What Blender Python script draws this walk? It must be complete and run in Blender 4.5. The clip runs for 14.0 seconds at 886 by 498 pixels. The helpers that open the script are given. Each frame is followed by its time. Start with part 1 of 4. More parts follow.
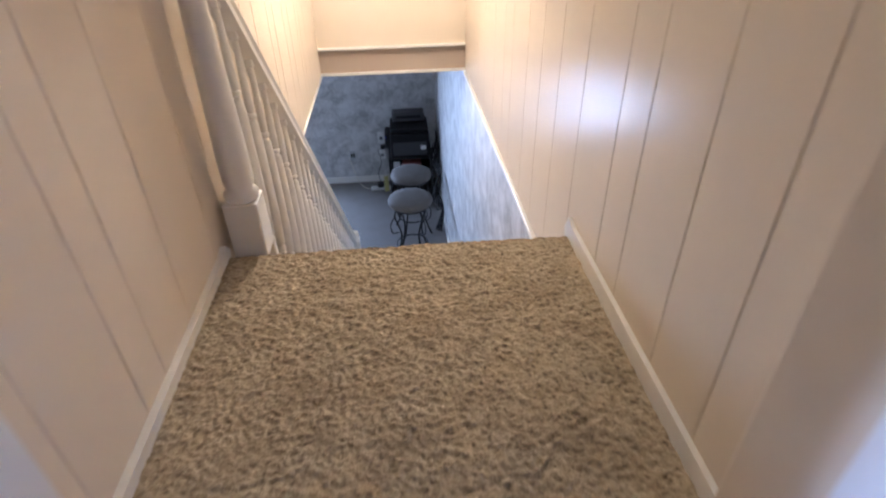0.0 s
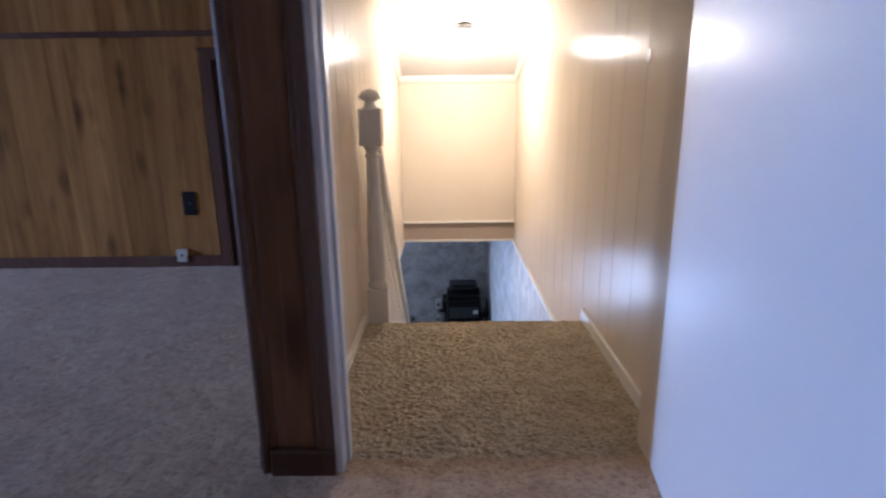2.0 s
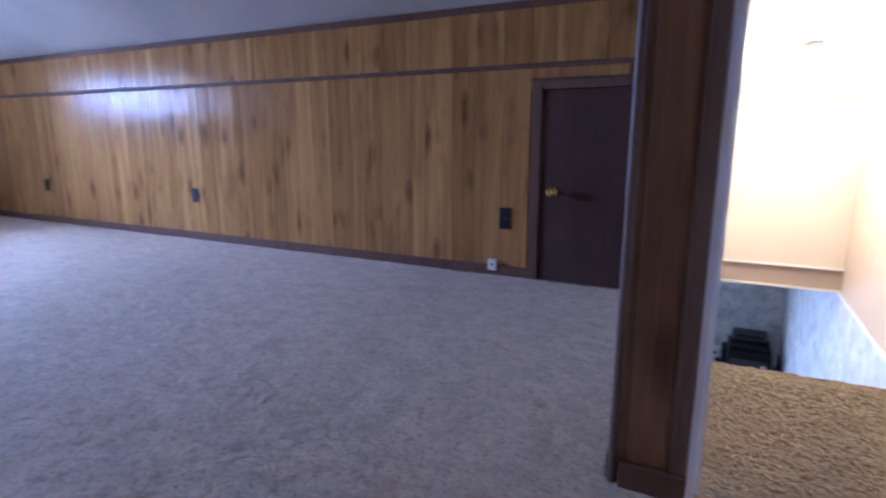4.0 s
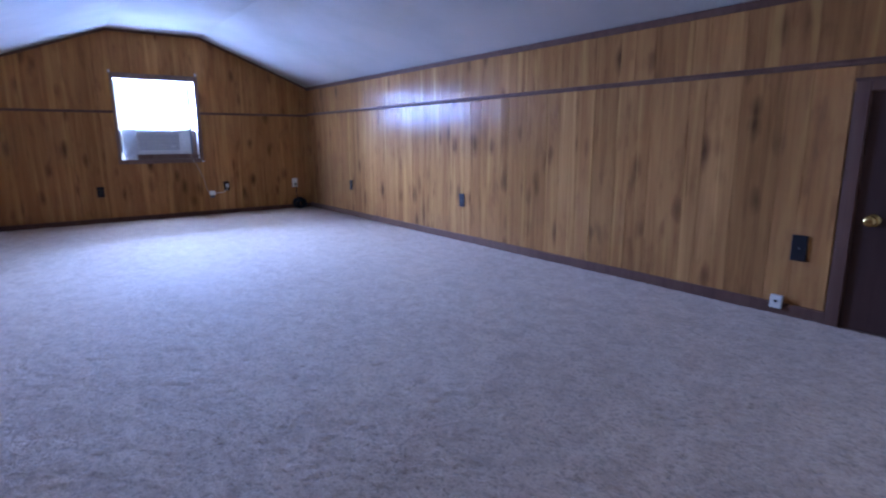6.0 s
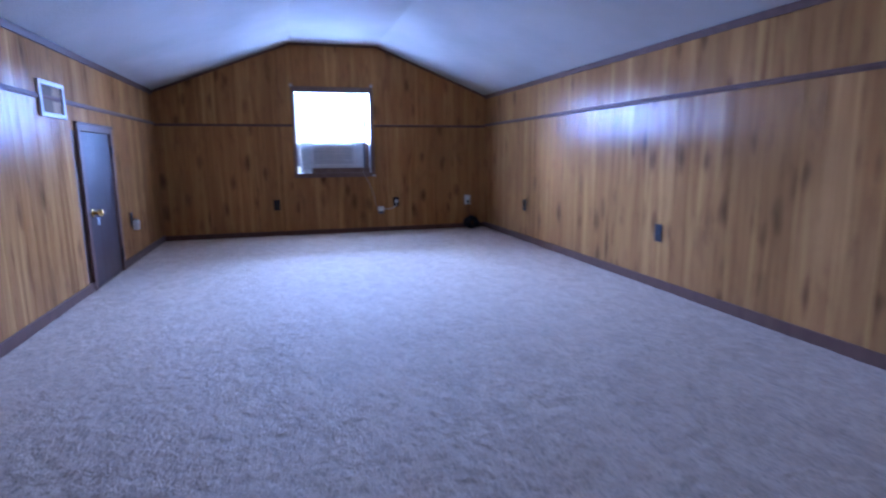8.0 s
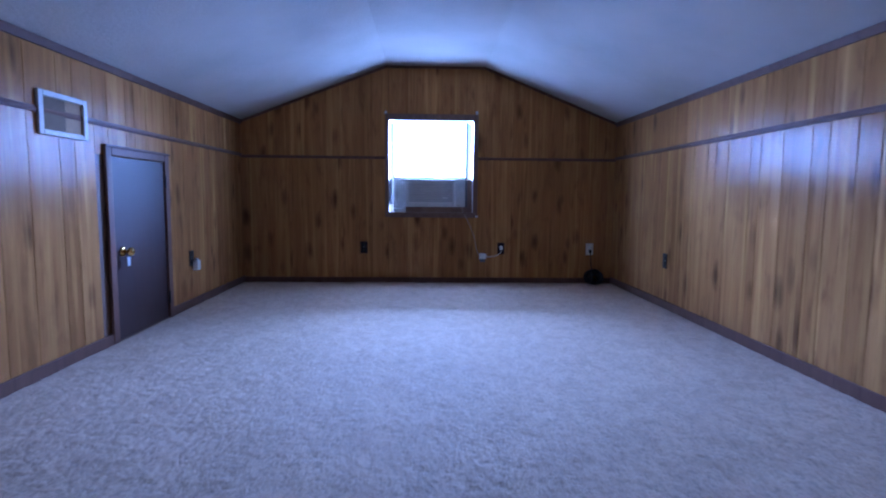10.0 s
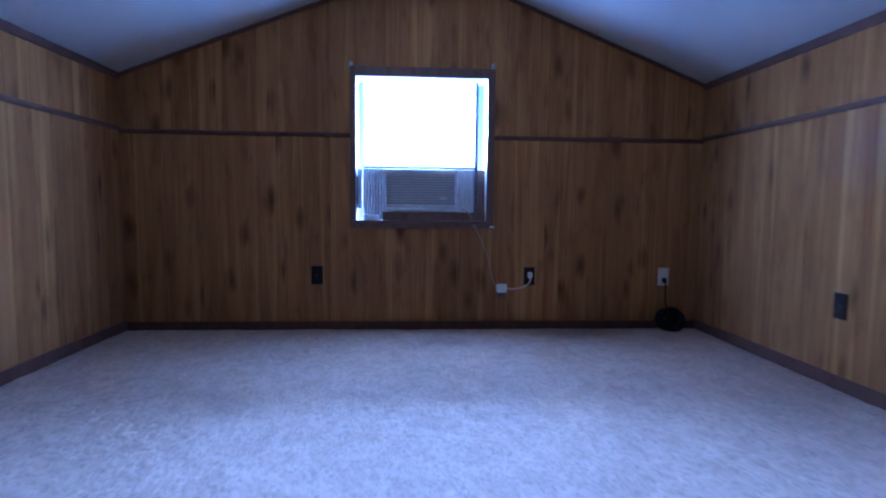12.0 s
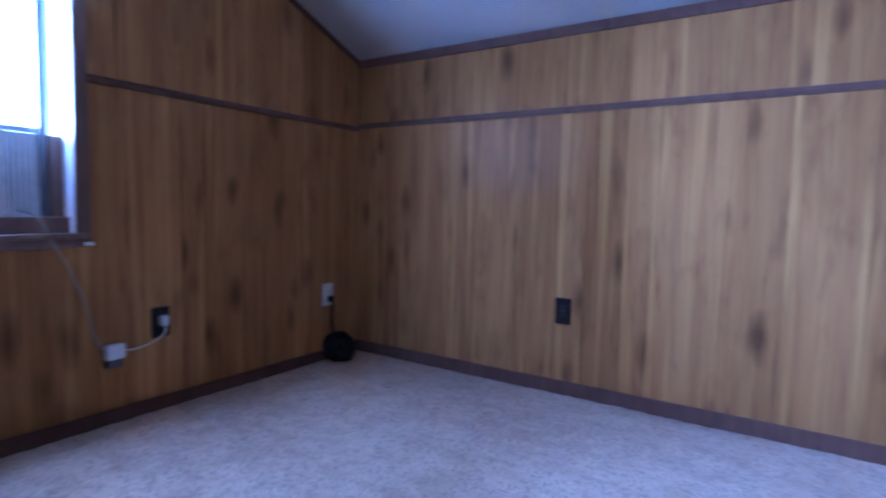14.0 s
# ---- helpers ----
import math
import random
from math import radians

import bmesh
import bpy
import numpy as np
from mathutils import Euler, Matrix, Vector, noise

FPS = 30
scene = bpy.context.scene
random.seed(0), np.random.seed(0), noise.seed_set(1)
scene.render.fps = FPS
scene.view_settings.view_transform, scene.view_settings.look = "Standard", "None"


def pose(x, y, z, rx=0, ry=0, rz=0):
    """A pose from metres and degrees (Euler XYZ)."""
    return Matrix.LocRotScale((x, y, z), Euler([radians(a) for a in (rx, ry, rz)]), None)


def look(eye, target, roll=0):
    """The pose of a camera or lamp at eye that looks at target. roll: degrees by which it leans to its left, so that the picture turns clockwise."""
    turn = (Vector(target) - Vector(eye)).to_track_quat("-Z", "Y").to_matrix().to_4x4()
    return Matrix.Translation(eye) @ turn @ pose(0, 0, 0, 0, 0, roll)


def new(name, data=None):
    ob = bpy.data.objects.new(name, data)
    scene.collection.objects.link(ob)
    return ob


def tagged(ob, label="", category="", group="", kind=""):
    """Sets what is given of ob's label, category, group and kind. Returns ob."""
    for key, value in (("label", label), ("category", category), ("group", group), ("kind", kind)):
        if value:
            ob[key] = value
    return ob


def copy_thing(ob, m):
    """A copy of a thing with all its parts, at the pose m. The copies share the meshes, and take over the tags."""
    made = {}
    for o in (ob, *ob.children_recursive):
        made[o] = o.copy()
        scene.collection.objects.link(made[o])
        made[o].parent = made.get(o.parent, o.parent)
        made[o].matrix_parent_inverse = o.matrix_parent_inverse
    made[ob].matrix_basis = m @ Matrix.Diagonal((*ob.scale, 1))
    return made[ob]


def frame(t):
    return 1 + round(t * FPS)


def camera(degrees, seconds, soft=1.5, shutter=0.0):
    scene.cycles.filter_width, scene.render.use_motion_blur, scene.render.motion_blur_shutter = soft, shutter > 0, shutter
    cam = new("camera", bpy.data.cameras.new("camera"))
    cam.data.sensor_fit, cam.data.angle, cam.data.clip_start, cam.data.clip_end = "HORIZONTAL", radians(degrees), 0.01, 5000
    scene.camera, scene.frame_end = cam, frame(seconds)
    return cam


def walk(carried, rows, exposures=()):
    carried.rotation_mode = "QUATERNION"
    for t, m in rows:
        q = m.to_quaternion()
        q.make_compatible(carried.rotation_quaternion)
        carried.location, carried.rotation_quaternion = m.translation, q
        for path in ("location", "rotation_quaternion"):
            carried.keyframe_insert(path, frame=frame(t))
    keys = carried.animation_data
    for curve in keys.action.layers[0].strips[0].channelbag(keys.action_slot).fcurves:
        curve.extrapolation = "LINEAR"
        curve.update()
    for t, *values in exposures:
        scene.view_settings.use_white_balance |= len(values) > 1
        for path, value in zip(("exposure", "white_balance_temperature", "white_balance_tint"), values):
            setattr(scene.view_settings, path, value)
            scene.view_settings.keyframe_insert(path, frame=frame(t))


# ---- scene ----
cam = camera(78.2, 14.0, soft=2.1, shutter=0.5)
PATH = [
    (0, (0.078, 0.103, 0.861), (0.205, 1.749, -0.267), -1.2),
    (0.5, (0.027, -0.207, 0.901), (0.187, 1.519, -0.096), -1.1),
    (1, (-0.02, -0.491, 0.958), (0.187, 1.309, 0.112), -0.8),
    (1.5, (-0.031, -0.698, 0.955), (0.129, 1.193, 0.323), -0.9),
    (2, (-0.059, -0.859, 0.922), (-0.07, 1.077, 0.417), -0.8),
    (2.5, (-0.139, -0.933, 0.911), (-0.314, 1.004, 0.447), -0.4),
    (3, (-0.209, -0.955, 0.898), (-0.6, 0.957, 0.461), -0.3),
    (3.5, (-0.284, -0.974, 0.891), (-0.925, 0.875, 0.476), -0.1),
    (4, (-0.347, -1.003, 0.915), (-1.228, 0.746, 0.509), 0.0),
    (6.5, (-0.439, -0.876, 0.977), (-2.093, 0.179, 0.587), -0.5),
    (7, (-0.599, -0.678, 0.971), (-2.311, 0.283, 0.59), -0.6),
    (7.5, (-0.843, -0.355, 0.957), (-2.643, 0.437, 0.592), -0.4),
    (8, (-1.209, -0.189, 0.965), (-3.106, 0.345, 0.622), -0.5),
    (8.5, (-1.478, 0.069, 0.959), (-3.436, 0.344, 0.658), -0.2),
    (11, (-3.186, 0.317, 0.903), (-5.176, 0.373, 0.716), 0.6),
    (11.5, (-3.776, 0.317, 0.887), (-5.761, 0.468, 0.698), 0.5),
    (12, (-4.345, 0.288, 0.855), (-6.335, 0.413, 0.696), 0.6),
    (12.5, (-4.852, 0.156, 0.84), (-6.829, 0.413, 0.684), 0.7),
    (13, (-5.243, 0.093, 0.883), (-7.131, 0.725, 0.694), 1.4),
    (13.5, (-5.517, 0.011, 0.847), (-7.112, 1.209, 0.706), 1.3),
    (14, (-5.848, -0.102, 0.877), (-6.944, 1.563, 0.722), 1.3),
]
EXPOSURES = [(0.0, 1.4, 6000, 11), (0.5, 1.42, 6150, 11), (1.0, 1.2, 6300, 11), (1.5, 1.05, 6200, 12), (2.0, 0.8, 6000, 13), (2.5, 0.7, 5950, 14), (3.0, 0.8, 5900, 15), (3.5, 1.4, 5750, 16), (4.0, 1.5, 5500, 17), (6.5, 1.45, 5250, 18), (8.5, 1.15, 4950, 18), (11.0, 0.6, 4600, 17), (12.0, 0.85, 4350, 17), (12.5, 1.0, 4150, 17), (13.0, 1.4, 4200, 18), (13.5, 1.6, 4250, 19), (14.0, 1.3, 4400, 20)]
walk(cam, [(t, look(eye, target, roll)) for t, eye, target, roll in PATH], EXPOSURES)

# ---- world and lights ----
world = bpy.data.worlds.new("sky")
scene.world = world
world.use_nodes = True
wn = world.node_tree.nodes
sky = wn.new("ShaderNodeTexSky")
sky.sky_type, sky.sun_disc = "NISHITA", False
sky.sun_elevation, sky.sun_rotation = radians(48), radians(100)
wn["Background"].inputs["Strength"].default_value = 0.12
world.node_tree.links.new(sky.outputs["Color"], wn["Background"].inputs["Color"])


def area_lamp(name, place, rot, sx, sy, watts, colour):
    d = bpy.data.lights.new(name, "AREA")
    d.shape, d.size, d.size_y, d.energy, d.color = "RECTANGLE", sx, sy, watts, colour
    ob = new(name, d)
    ob.matrix_world = pose(*place, *rot)
    return ob


WINDOW_WATTS, GLOW_WATTS, LOWER_WATTS, BULB_WATTS = 1500.0, 24.0, 95.0, 20.0
# bright sky outside the gable window, above the height of the sill, facing into the room (+x)
area_lamp("gable_window_sky", (-9.7, 0.372, 1.86), (0, -90, 0), 1.10, 2.6, WINDOW_WATTS, (0.35, 0.52, 1.0))
# light of the sunlit surroundings in the opening above the air conditioner, facing +x
area_lamp("gable_window_glow", (-8.165, 0.372, 1.40), (0, -90, 0), 0.58, 0.87, GLOW_WATTS, (0.37, 0.55, 1.0))
# sky light in the window of the room below, facing -y
area_lamp("lower_window_sky", (-1.93, 7.03, -1.60), (-90, 0, 0), 0.95, 0.85, LOWER_WATTS, (0.50, 0.66, 1.0))
# bare bulb on the stairwell ceiling
bulb = bpy.data.lights.new("stair_bulb", "POINT")
bulb.energy, bulb.color, bulb.shadow_soft_size = BULB_WATTS, (1.0, 0.91, 0.80), 0.035
new("stair_bulb", bulb).location = (0.076, 2.95, 1.285)


# ---- materials ----
class Nodes:
    """A short way to write a node material."""

    def __init__(self, name, rough=0.5, metal=0.0, spec=0.5):
        self.m = bpy.data.materials.new(name)
        self.m.use_nodes = True
        self.t = self.m.node_tree
        self.b = self.t.nodes["Principled BSDF"]
        self.b.inputs["Roughness"].default_value = rough
        self.b.inputs["Metallic"].default_value = metal
        self.b.inputs["Specular IOR Level"].default_value = spec

    def put(self, sock, v):
        if isinstance(v, bpy.types.NodeSocket):
            self.t.links.new(v, sock)
        elif isinstance(v, (tuple, list)):
            sock.default_value = (*v, 1.0) if len(v) == 3 and sock.type == "RGBA" else v
        else:
            sock.default_value = v

    def set(self, key, v):
        self.put(self.b.inputs[key], v)

    def where(self, sx, sy, sz, shift=0.0):
        """World position, stretched, and shifted at random object by object."""
        n = self.t.nodes.new("ShaderNodeNewGeometry")
        v = n.outputs["Position"]
        if shift:
            o = self.t.nodes.new("ShaderNodeObjectInfo")
            mul = self.t.nodes.new("ShaderNodeVectorMath")
            mul.operation = "SCALE"
            mul.inputs[0].default_value = (1.0, 1.7, 2.3)
            self.put(mul.inputs["Scale"], self.math("MULTIPLY", o.outputs["Random"], shift))
            add = self.t.nodes.new("ShaderNodeVectorMath")
            self.put(add.inputs[0], v)
            self.put(add.inputs[1], mul.outputs[0])
            v = add.outputs[0]
        mp = self.t.nodes.new("ShaderNodeMapping")
        mp.inputs["Scale"].default_value = (sx, sy, sz)
        self.put(mp.inputs["Vector"], v)
        return mp.outputs[0]

    def random(self):
        return self.t.nodes.new("ShaderNodeObjectInfo").outputs["Random"]

    def noise(self, vec, scale=1.0, detail=3.0, rough=0.5, distortion=0.0):
        n = self.t.nodes.new("ShaderNodeTexNoise")
        self.put(n.inputs["Vector"], vec)
        for k, v in (("Scale", scale), ("Detail", detail), ("Roughness", rough), ("Distortion", distortion)):
            n.inputs[k].default_value = v
        return n.outputs["Fac"]

    def voronoi(self, vec, scale=1.0, feature="F1", out="Distance"):
        n = self.t.nodes.new("ShaderNodeTexVoronoi")
        n.feature = feature
        self.put(n.inputs["Vector"], vec)
        n.inputs["Scale"].default_value = scale
        return n.outputs[out]

    def math(self, op, a, b=0.0, c=None):
        n = self.t.nodes.new("ShaderNodeMath")
        n.operation = op
        self.put(n.inputs[0], a)
        self.put(n.inputs[1], b)
        if c is not None:
            self.put(n.inputs[2], c)
        return n.outputs[0]

    def span(self, v, a, b, c=0.0, d=1.0):
        n = self.t.nodes.new("ShaderNodeMapRange")
        for k, x in zip(("Value", "From Min", "From Max", "To Min", "To Max"), (v, a, b, c, d)):
            self.put(n.inputs[k], x)
        return n.outputs[0]

    def mix(self, fac, a, b, blend="MIX"):
        n = self.t.nodes.new("ShaderNodeMix")
        n.data_type, n.blend_type = "RGBA", blend
        self.put(n.inputs[0], fac)
        self.put(n.inputs[6], a)
        self.put(n.inputs[7], b)
        return n.outputs[2]

    def bump(self, height, strength=0.3, distance=0.002):
        n = self.t.nodes.new("ShaderNodeBump")
        n.inputs["Strength"].default_value = strength
        n.inputs["Distance"].default_value = distance
        self.put(n.inputs["Height"], height)
        self.set("Normal", n.outputs[0])


def wood(name, light, mid, dark, rough, knots=True, spec=0.2):
    n = Nodes(name, rough, 0.0, spec)
    fine = n.noise(n.where(130, 130, 3.0, 9.0), 1.0, 4, 0.6)
    broad = n.noise(n.where(12, 12, 0.9, 9.0), 1.0, 3, 0.6, 0.5)
    c = n.mix(n.span(broad, 0.34, 0.68), mid, light)
    c = n.mix(n.span(fine, 0.30, 0.75, 0.24, 0.0), c, dark)
    streak = n.noise(n.where(30, 30, 1.1, 9.0), 1.0, 3, 0.55, 0.9)
    c = n.mix(n.span(streak, 0.55, 0.72, 0.0, 0.28 if knots else 0.22), c, dark)
    if knots:
        warp = n.noise(n.where(14, 14, 5, 9.0), 1.0, 2)
        v = n.voronoi(n.where(6.4, 6.4, 2.6, 9.0), 1.0)
        d = n.math("ADD", v, n.math("MULTIPLY", warp, 0.34))
        some = n.noise(n.where(1.9, 1.9, 0.9, 9.0), 1.0, 1)
        d = n.math("ADD", d, n.span(some, 0.40, 0.62, 0.0, 0.10))
        c = n.mix(n.span(d, 0.24, 0.50, 0.85, 0.0), c, dark)
        cloud = n.noise(n.where(11, 11, 3.4, 9.0), 1.0, 3, 0.60, 0.2)
        c = n.mix(n.span(cloud, 0.54, 0.74, 0.0, 0.40), c, dark)
        edge = n.noise(n.where(17, 17, 0.5, 9.0), 1.0, 2, 0.5, 0.6)
        c = n.mix(n.span(edge, 0.56, 0.70, 0.0, 0.55), c, tuple(q * f for q, f in zip(light, (1.25, 1.36, 1.32))))
    c = n.mix(1.0, c, n.mix(n.random(), (0.84, 0.82, 0.80), (1.10, 1.10, 1.10)), "MULTIPLY")
    n.set("Base Color", c)
    n.set("Roughness", n.span(broad, 0.3, 0.7, rough - 0.04, rough + 0.08))
    n.bump(n.math("ADD", fine, n.math("MULTIPLY", streak, 0.7)), 0.80 if knots else 0.08, 0.0015)
    return n.m


def paint(name, colour, rough=0.35, wear=0.12, bump=0.12, scale=1.0, spec=0.5):
    n = Nodes(name, rough, 0.0, spec)
    a = n.noise(n.where(2.2 * scale, 2.2 * scale, 1.3 * scale), 1.0, 4)
    b = n.noise(n.where(60, 60, 60), 1.0, 3)
    dirt = tuple(q * f for q, f in zip(colour, (0.86, 0.82, 0.75)))
    n.set("Base Color", n.mix(n.span(a, 0.30, 0.80, 0.0, wear * 2.5), colour, dirt))
    n.set("Roughness", n.span(a, 0.2, 0.8, rough - 0.03, rough + 0.04))
    n.bump(b, bump, 0.001)
    return n.m


def plain(name, colour, rough=0.5, metal=0.0, grain=0.08, spec=0.5):
    n = Nodes(name, rough, metal, spec)
    a = n.noise(n.where(25, 25, 25), 1.0, 3)
    lo = tuple(max(0.0, q * (1 - 2 * grain)) for q in colour)
    n.set("Base Color", n.mix(n.span(a, 0.3, 0.7), lo, colour))
    n.set("Roughness", n.span(a, 0.3, 0.7, max(0.03, rough - 0.06), rough + 0.06))
    return n.m


PANEL = wood("oak_panelling", (0.430, 0.208, 0.070), (0.308, 0.139, 0.045), (0.080, 0.034, 0.015), 0.16, True, 0.022)
GROOVE = plain("panel_groove", (0.13, 0.062, 0.026), 0.7)
DARKWOOD = wood("dark_stained_wood", (0.225, 0.142, 0.102), (0.165, 0.100, 0.072), (0.078, 0.045, 0.033), 0.48, False)
POSTWOOD = wood("dark_panelling", (0.33, 0.190, 0.110), (0.240, 0.132, 0.076), (0.095, 0.050, 0.032), 0.45, True, 0.10)
TRIMWOOD = wood("brown_trim", (0.155, 0.082, 0.056), (0.115, 0.060, 0.042), (0.060, 0.030, 0.022), 0.5, False, 0.05)
DOORBROWN = wood("dark_brown_door", (0.066, 0.034, 0.026), (0.050, 0.025, 0.019), (0.028, 0.013, 0.010), 0.48, False, 0.12)
CREAM = paint("cream_gloss_paint", (0.76, 0.655, 0.53), 0.22, 0.12, 0.05, 1.0, 0.013)
CREAMGROOVE = plain("cream_groove", (0.63, 0.52, 0.39), 0.6)
WHITE = paint("white_gloss_paint", (0.80, 0.77, 0.72), 0.30)
JAMBWHITE = paint("white_jamb_paint", (0.78, 0.78, 0.78), 0.35)
DOORWHITE = paint("white_door_paint", (0.80, 0.80, 0.79), 0.34, 0.04, 0.05, 1.0, 0.15)
SHADEDFACE = paint("shaded_face_paint", (0.46, 0.36, 0.28), 0.5)
BLACKPLATE = plain("black_plastic", (0.014, 0.013, 0.014), 0.45, spec=0.15)
BROWNPLATE = plain("dark_brown_plastic", (0.018, 0.012, 0.011), 0.45, spec=0.15)
WHITEPLASTIC = plain("white_plastic", (0.74, 0.73, 0.70), 0.35)
IVORY = plain("ivory_plastic", (0.70, 0.64, 0.52), 0.38)
GREYPLASTIC = plain("grey_plastic", (0.42, 0.43, 0.44), 0.45)
PALEPLASTIC = plain("aged_pale_plastic", (0.66, 0.65, 0.62), 0.45)
PRINTERGREY = plain("printer_grey", (0.045, 0.044, 0.047), 0.5)
GREYDARK = plain("dark_grey_plastic", (0.10, 0.10, 0.11), 0.5)
BRASS = plain("worn_brass", (0.66, 0.43, 0.14), 0.24, 1.0)
STEEL = plain("dull_steel", (0.42, 0.41, 0.40), 0.35, 1.0)
BLACKIRON = plain("black_iron", (0.022, 0.021, 0.021), 0.45, 0.6)
SEATFABRIC = paint("grey_seat_fabric", (0.14, 0.128, 0.12), 0.9, 0.3, 0.6, 6)
PAPER = plain("white_paper", (0.78, 0.77, 0.75), 0.7)
PINKPAPER = plain("red_print", (0.55, 0.20, 0.18), 0.6)
YELLOW = plain("yellow_card", (0.62, 0.55, 0.22), 0.6)
BULBGLASS = Nodes("lit_bulb", 0.3)
BULBGLASS.set("Emission Color", (1.0, 0.86, 0.64))
BULBGLASS.set("Emission Strength", 14.0)
BULBGLASS = BULBGLASS.m
GLASS = Nodes("window_glass", 0.02)
GLASS.set("Transmission Weight", 1.0)
GLASS.set("IOR", 1.45)
GLASS = GLASS.m


def carpet_material(name, light, mid, dark):
    n = Nodes(name, 0.95, 0.0, 0.15)
    n.set("Sheen Weight", 0.25)
    clump = n.noise(n.where(70, 95, 70), 1.0, 3, 0.65, 0.6)
    loop = n.voronoi(n.where(150, 150, 150), 1.0)
    patch = n.noise(n.where(3.2, 4.1, 3), 1.0, 5, 0.6, 0.4)
    broad = n.noise(n.where(0.9, 1.1, 1), 1.0, 3)
    c = n.mix(n.span(clump, 0.36, 0.62), dark, light)
    c = n.mix(0.42, c, mid)
    c = n.mix(n.span(patch, 0.40, 0.66, 0.0, 0.35), c, dark)
    c = n.mix(n.span(broad, 0.55, 0.72, 0.0, 0.25), c, dark)
    n.set("Base Color", c)
    n.bump(n.math("ADD", clump, n.math("MULTIPLY", loop, 0.5)), 1.0, 0.012)
    return n.m


CARPET = carpet_material("shag_carpet", (0.66, 0.56, 0.43), (0.54, 0.44, 0.32), (0.34, 0.26, 0.18))


def pile_material(name, low, high, dip, sheen, knot, pit_shade):
    n = Nodes(name, 0.9, 0.0, 0.2)
    n.set("Sheen Weight", sheen)
    n.set("Sheen Roughness", 0.45)
    n.set("Sheen Tint", (1.0, 0.95, 0.9))
    g = n.noise(n.where(120, 150, 120), 1.0, 3, 0.7)
    patch = n.noise(n.where(8.5, 11.0, 3), 1.0, 5, 0.65, 0.8)
    spot = n.voronoi(n.where(1.15, 1.4, 1), 1.0)
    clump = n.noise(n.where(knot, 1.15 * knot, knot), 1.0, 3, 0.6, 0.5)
    c = n.mix(n.span(g, 0.35, 0.65), low, high)
    c = n.mix(n.span(patch, 0.42, 0.64, 0.0, 0.52), c, tuple(q * f for q, f in zip(low, (0.72, 0.69, 0.65))))
    # Shade in the gaps between tufts, painted as a darker colour in the hollows.
    c = n.mix(n.span(clump, 0.50, 0.34, 0.0, dip), c, pit_shade)
    c = n.mix(n.span(spot, 0.02, 0.075, 0.45, 0.0), c, (0.20, 0.14, 0.09))
    n.set("Base Color", c)
    fibre = n.noise(n.where(210, 210, 210), 1.0, 3, 0.6)
    n.bump(n.math("ADD", n.math("MULTIPLY", fibre, 0.5), clump), 0.9, 0.006)
    return n.m


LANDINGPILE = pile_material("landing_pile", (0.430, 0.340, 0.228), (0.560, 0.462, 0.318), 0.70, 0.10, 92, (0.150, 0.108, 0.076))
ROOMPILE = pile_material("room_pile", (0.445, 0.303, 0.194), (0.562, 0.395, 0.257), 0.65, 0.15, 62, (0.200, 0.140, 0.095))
LOWERFLOOR = paint("grey_lower_floor", (0.15, 0.138, 0.13), 0.6, 0.3, 0.4, 3)


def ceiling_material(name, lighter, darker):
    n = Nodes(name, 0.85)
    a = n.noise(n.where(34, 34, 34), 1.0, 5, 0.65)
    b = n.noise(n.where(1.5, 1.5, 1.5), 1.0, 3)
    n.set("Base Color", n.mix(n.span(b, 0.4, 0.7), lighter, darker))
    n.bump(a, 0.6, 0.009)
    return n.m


# Room ceilings: white paint darkened in colour to stand in for dimmer light.
CEILING = ceiling_material("darkened_white_ceiling", (0.46, 0.415, 0.355), (0.395, 0.355, 0.30))
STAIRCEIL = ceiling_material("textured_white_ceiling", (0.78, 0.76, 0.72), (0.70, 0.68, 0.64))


def sponge_material():
    n = Nodes("sponged_grey_paint", 0.55)
    a = n.noise(n.where(7, 7, 7), 1.0, 6, 0.62, 0.5)
    b = n.noise(n.where(28, 28, 28), 1.0, 4)
    c = n.mix(n.span(a, 0.36, 0.64), (0.33, 0.315, 0.305), (0.60, 0.59, 0.575))
    n.set("Base Color", n.mix(n.span(b, 0.5, 0.7, 0, 0.3), c, (0.66, 0.65, 0.64)))
    n.bump(b, 0.2, 0.002)
    return n.m


SPONGE = sponge_material()


# ---- mesh helpers ----
def box(bm, x0, x1, y0, y1, z0, z1, bevel=0.0, m=None):
    r = bmesh.ops.create_cube(bm, size=1.0)
    vs = r["verts"]
    for v in vs:
        v.co = Vector(((x0 + x1) / 2 + v.co.x * (x1 - x0), (y0 + y1) / 2 + v.co.y * (y1 - y0), (z0 + z1) / 2 + v.co.z * (z1 - z0)))
    if bevel:
        es = list({e for v in vs for e in v.link_edges})
        r = bmesh.ops.bevel(bm, geom=es, offset=bevel, segments=2, affect="EDGES", profile=0.5)
        vs = list({v for f in r["faces"] for v in f.verts} | {v for v in vs if v.is_valid})
    if m is not None:
        bmesh.ops.transform(bm, matrix=m, verts=vs)
    return vs


def boxed(*a, bevel=0.0, m=None):
    bm = bmesh.new()
    box(bm, *a, bevel=bevel, m=m)
    return bm


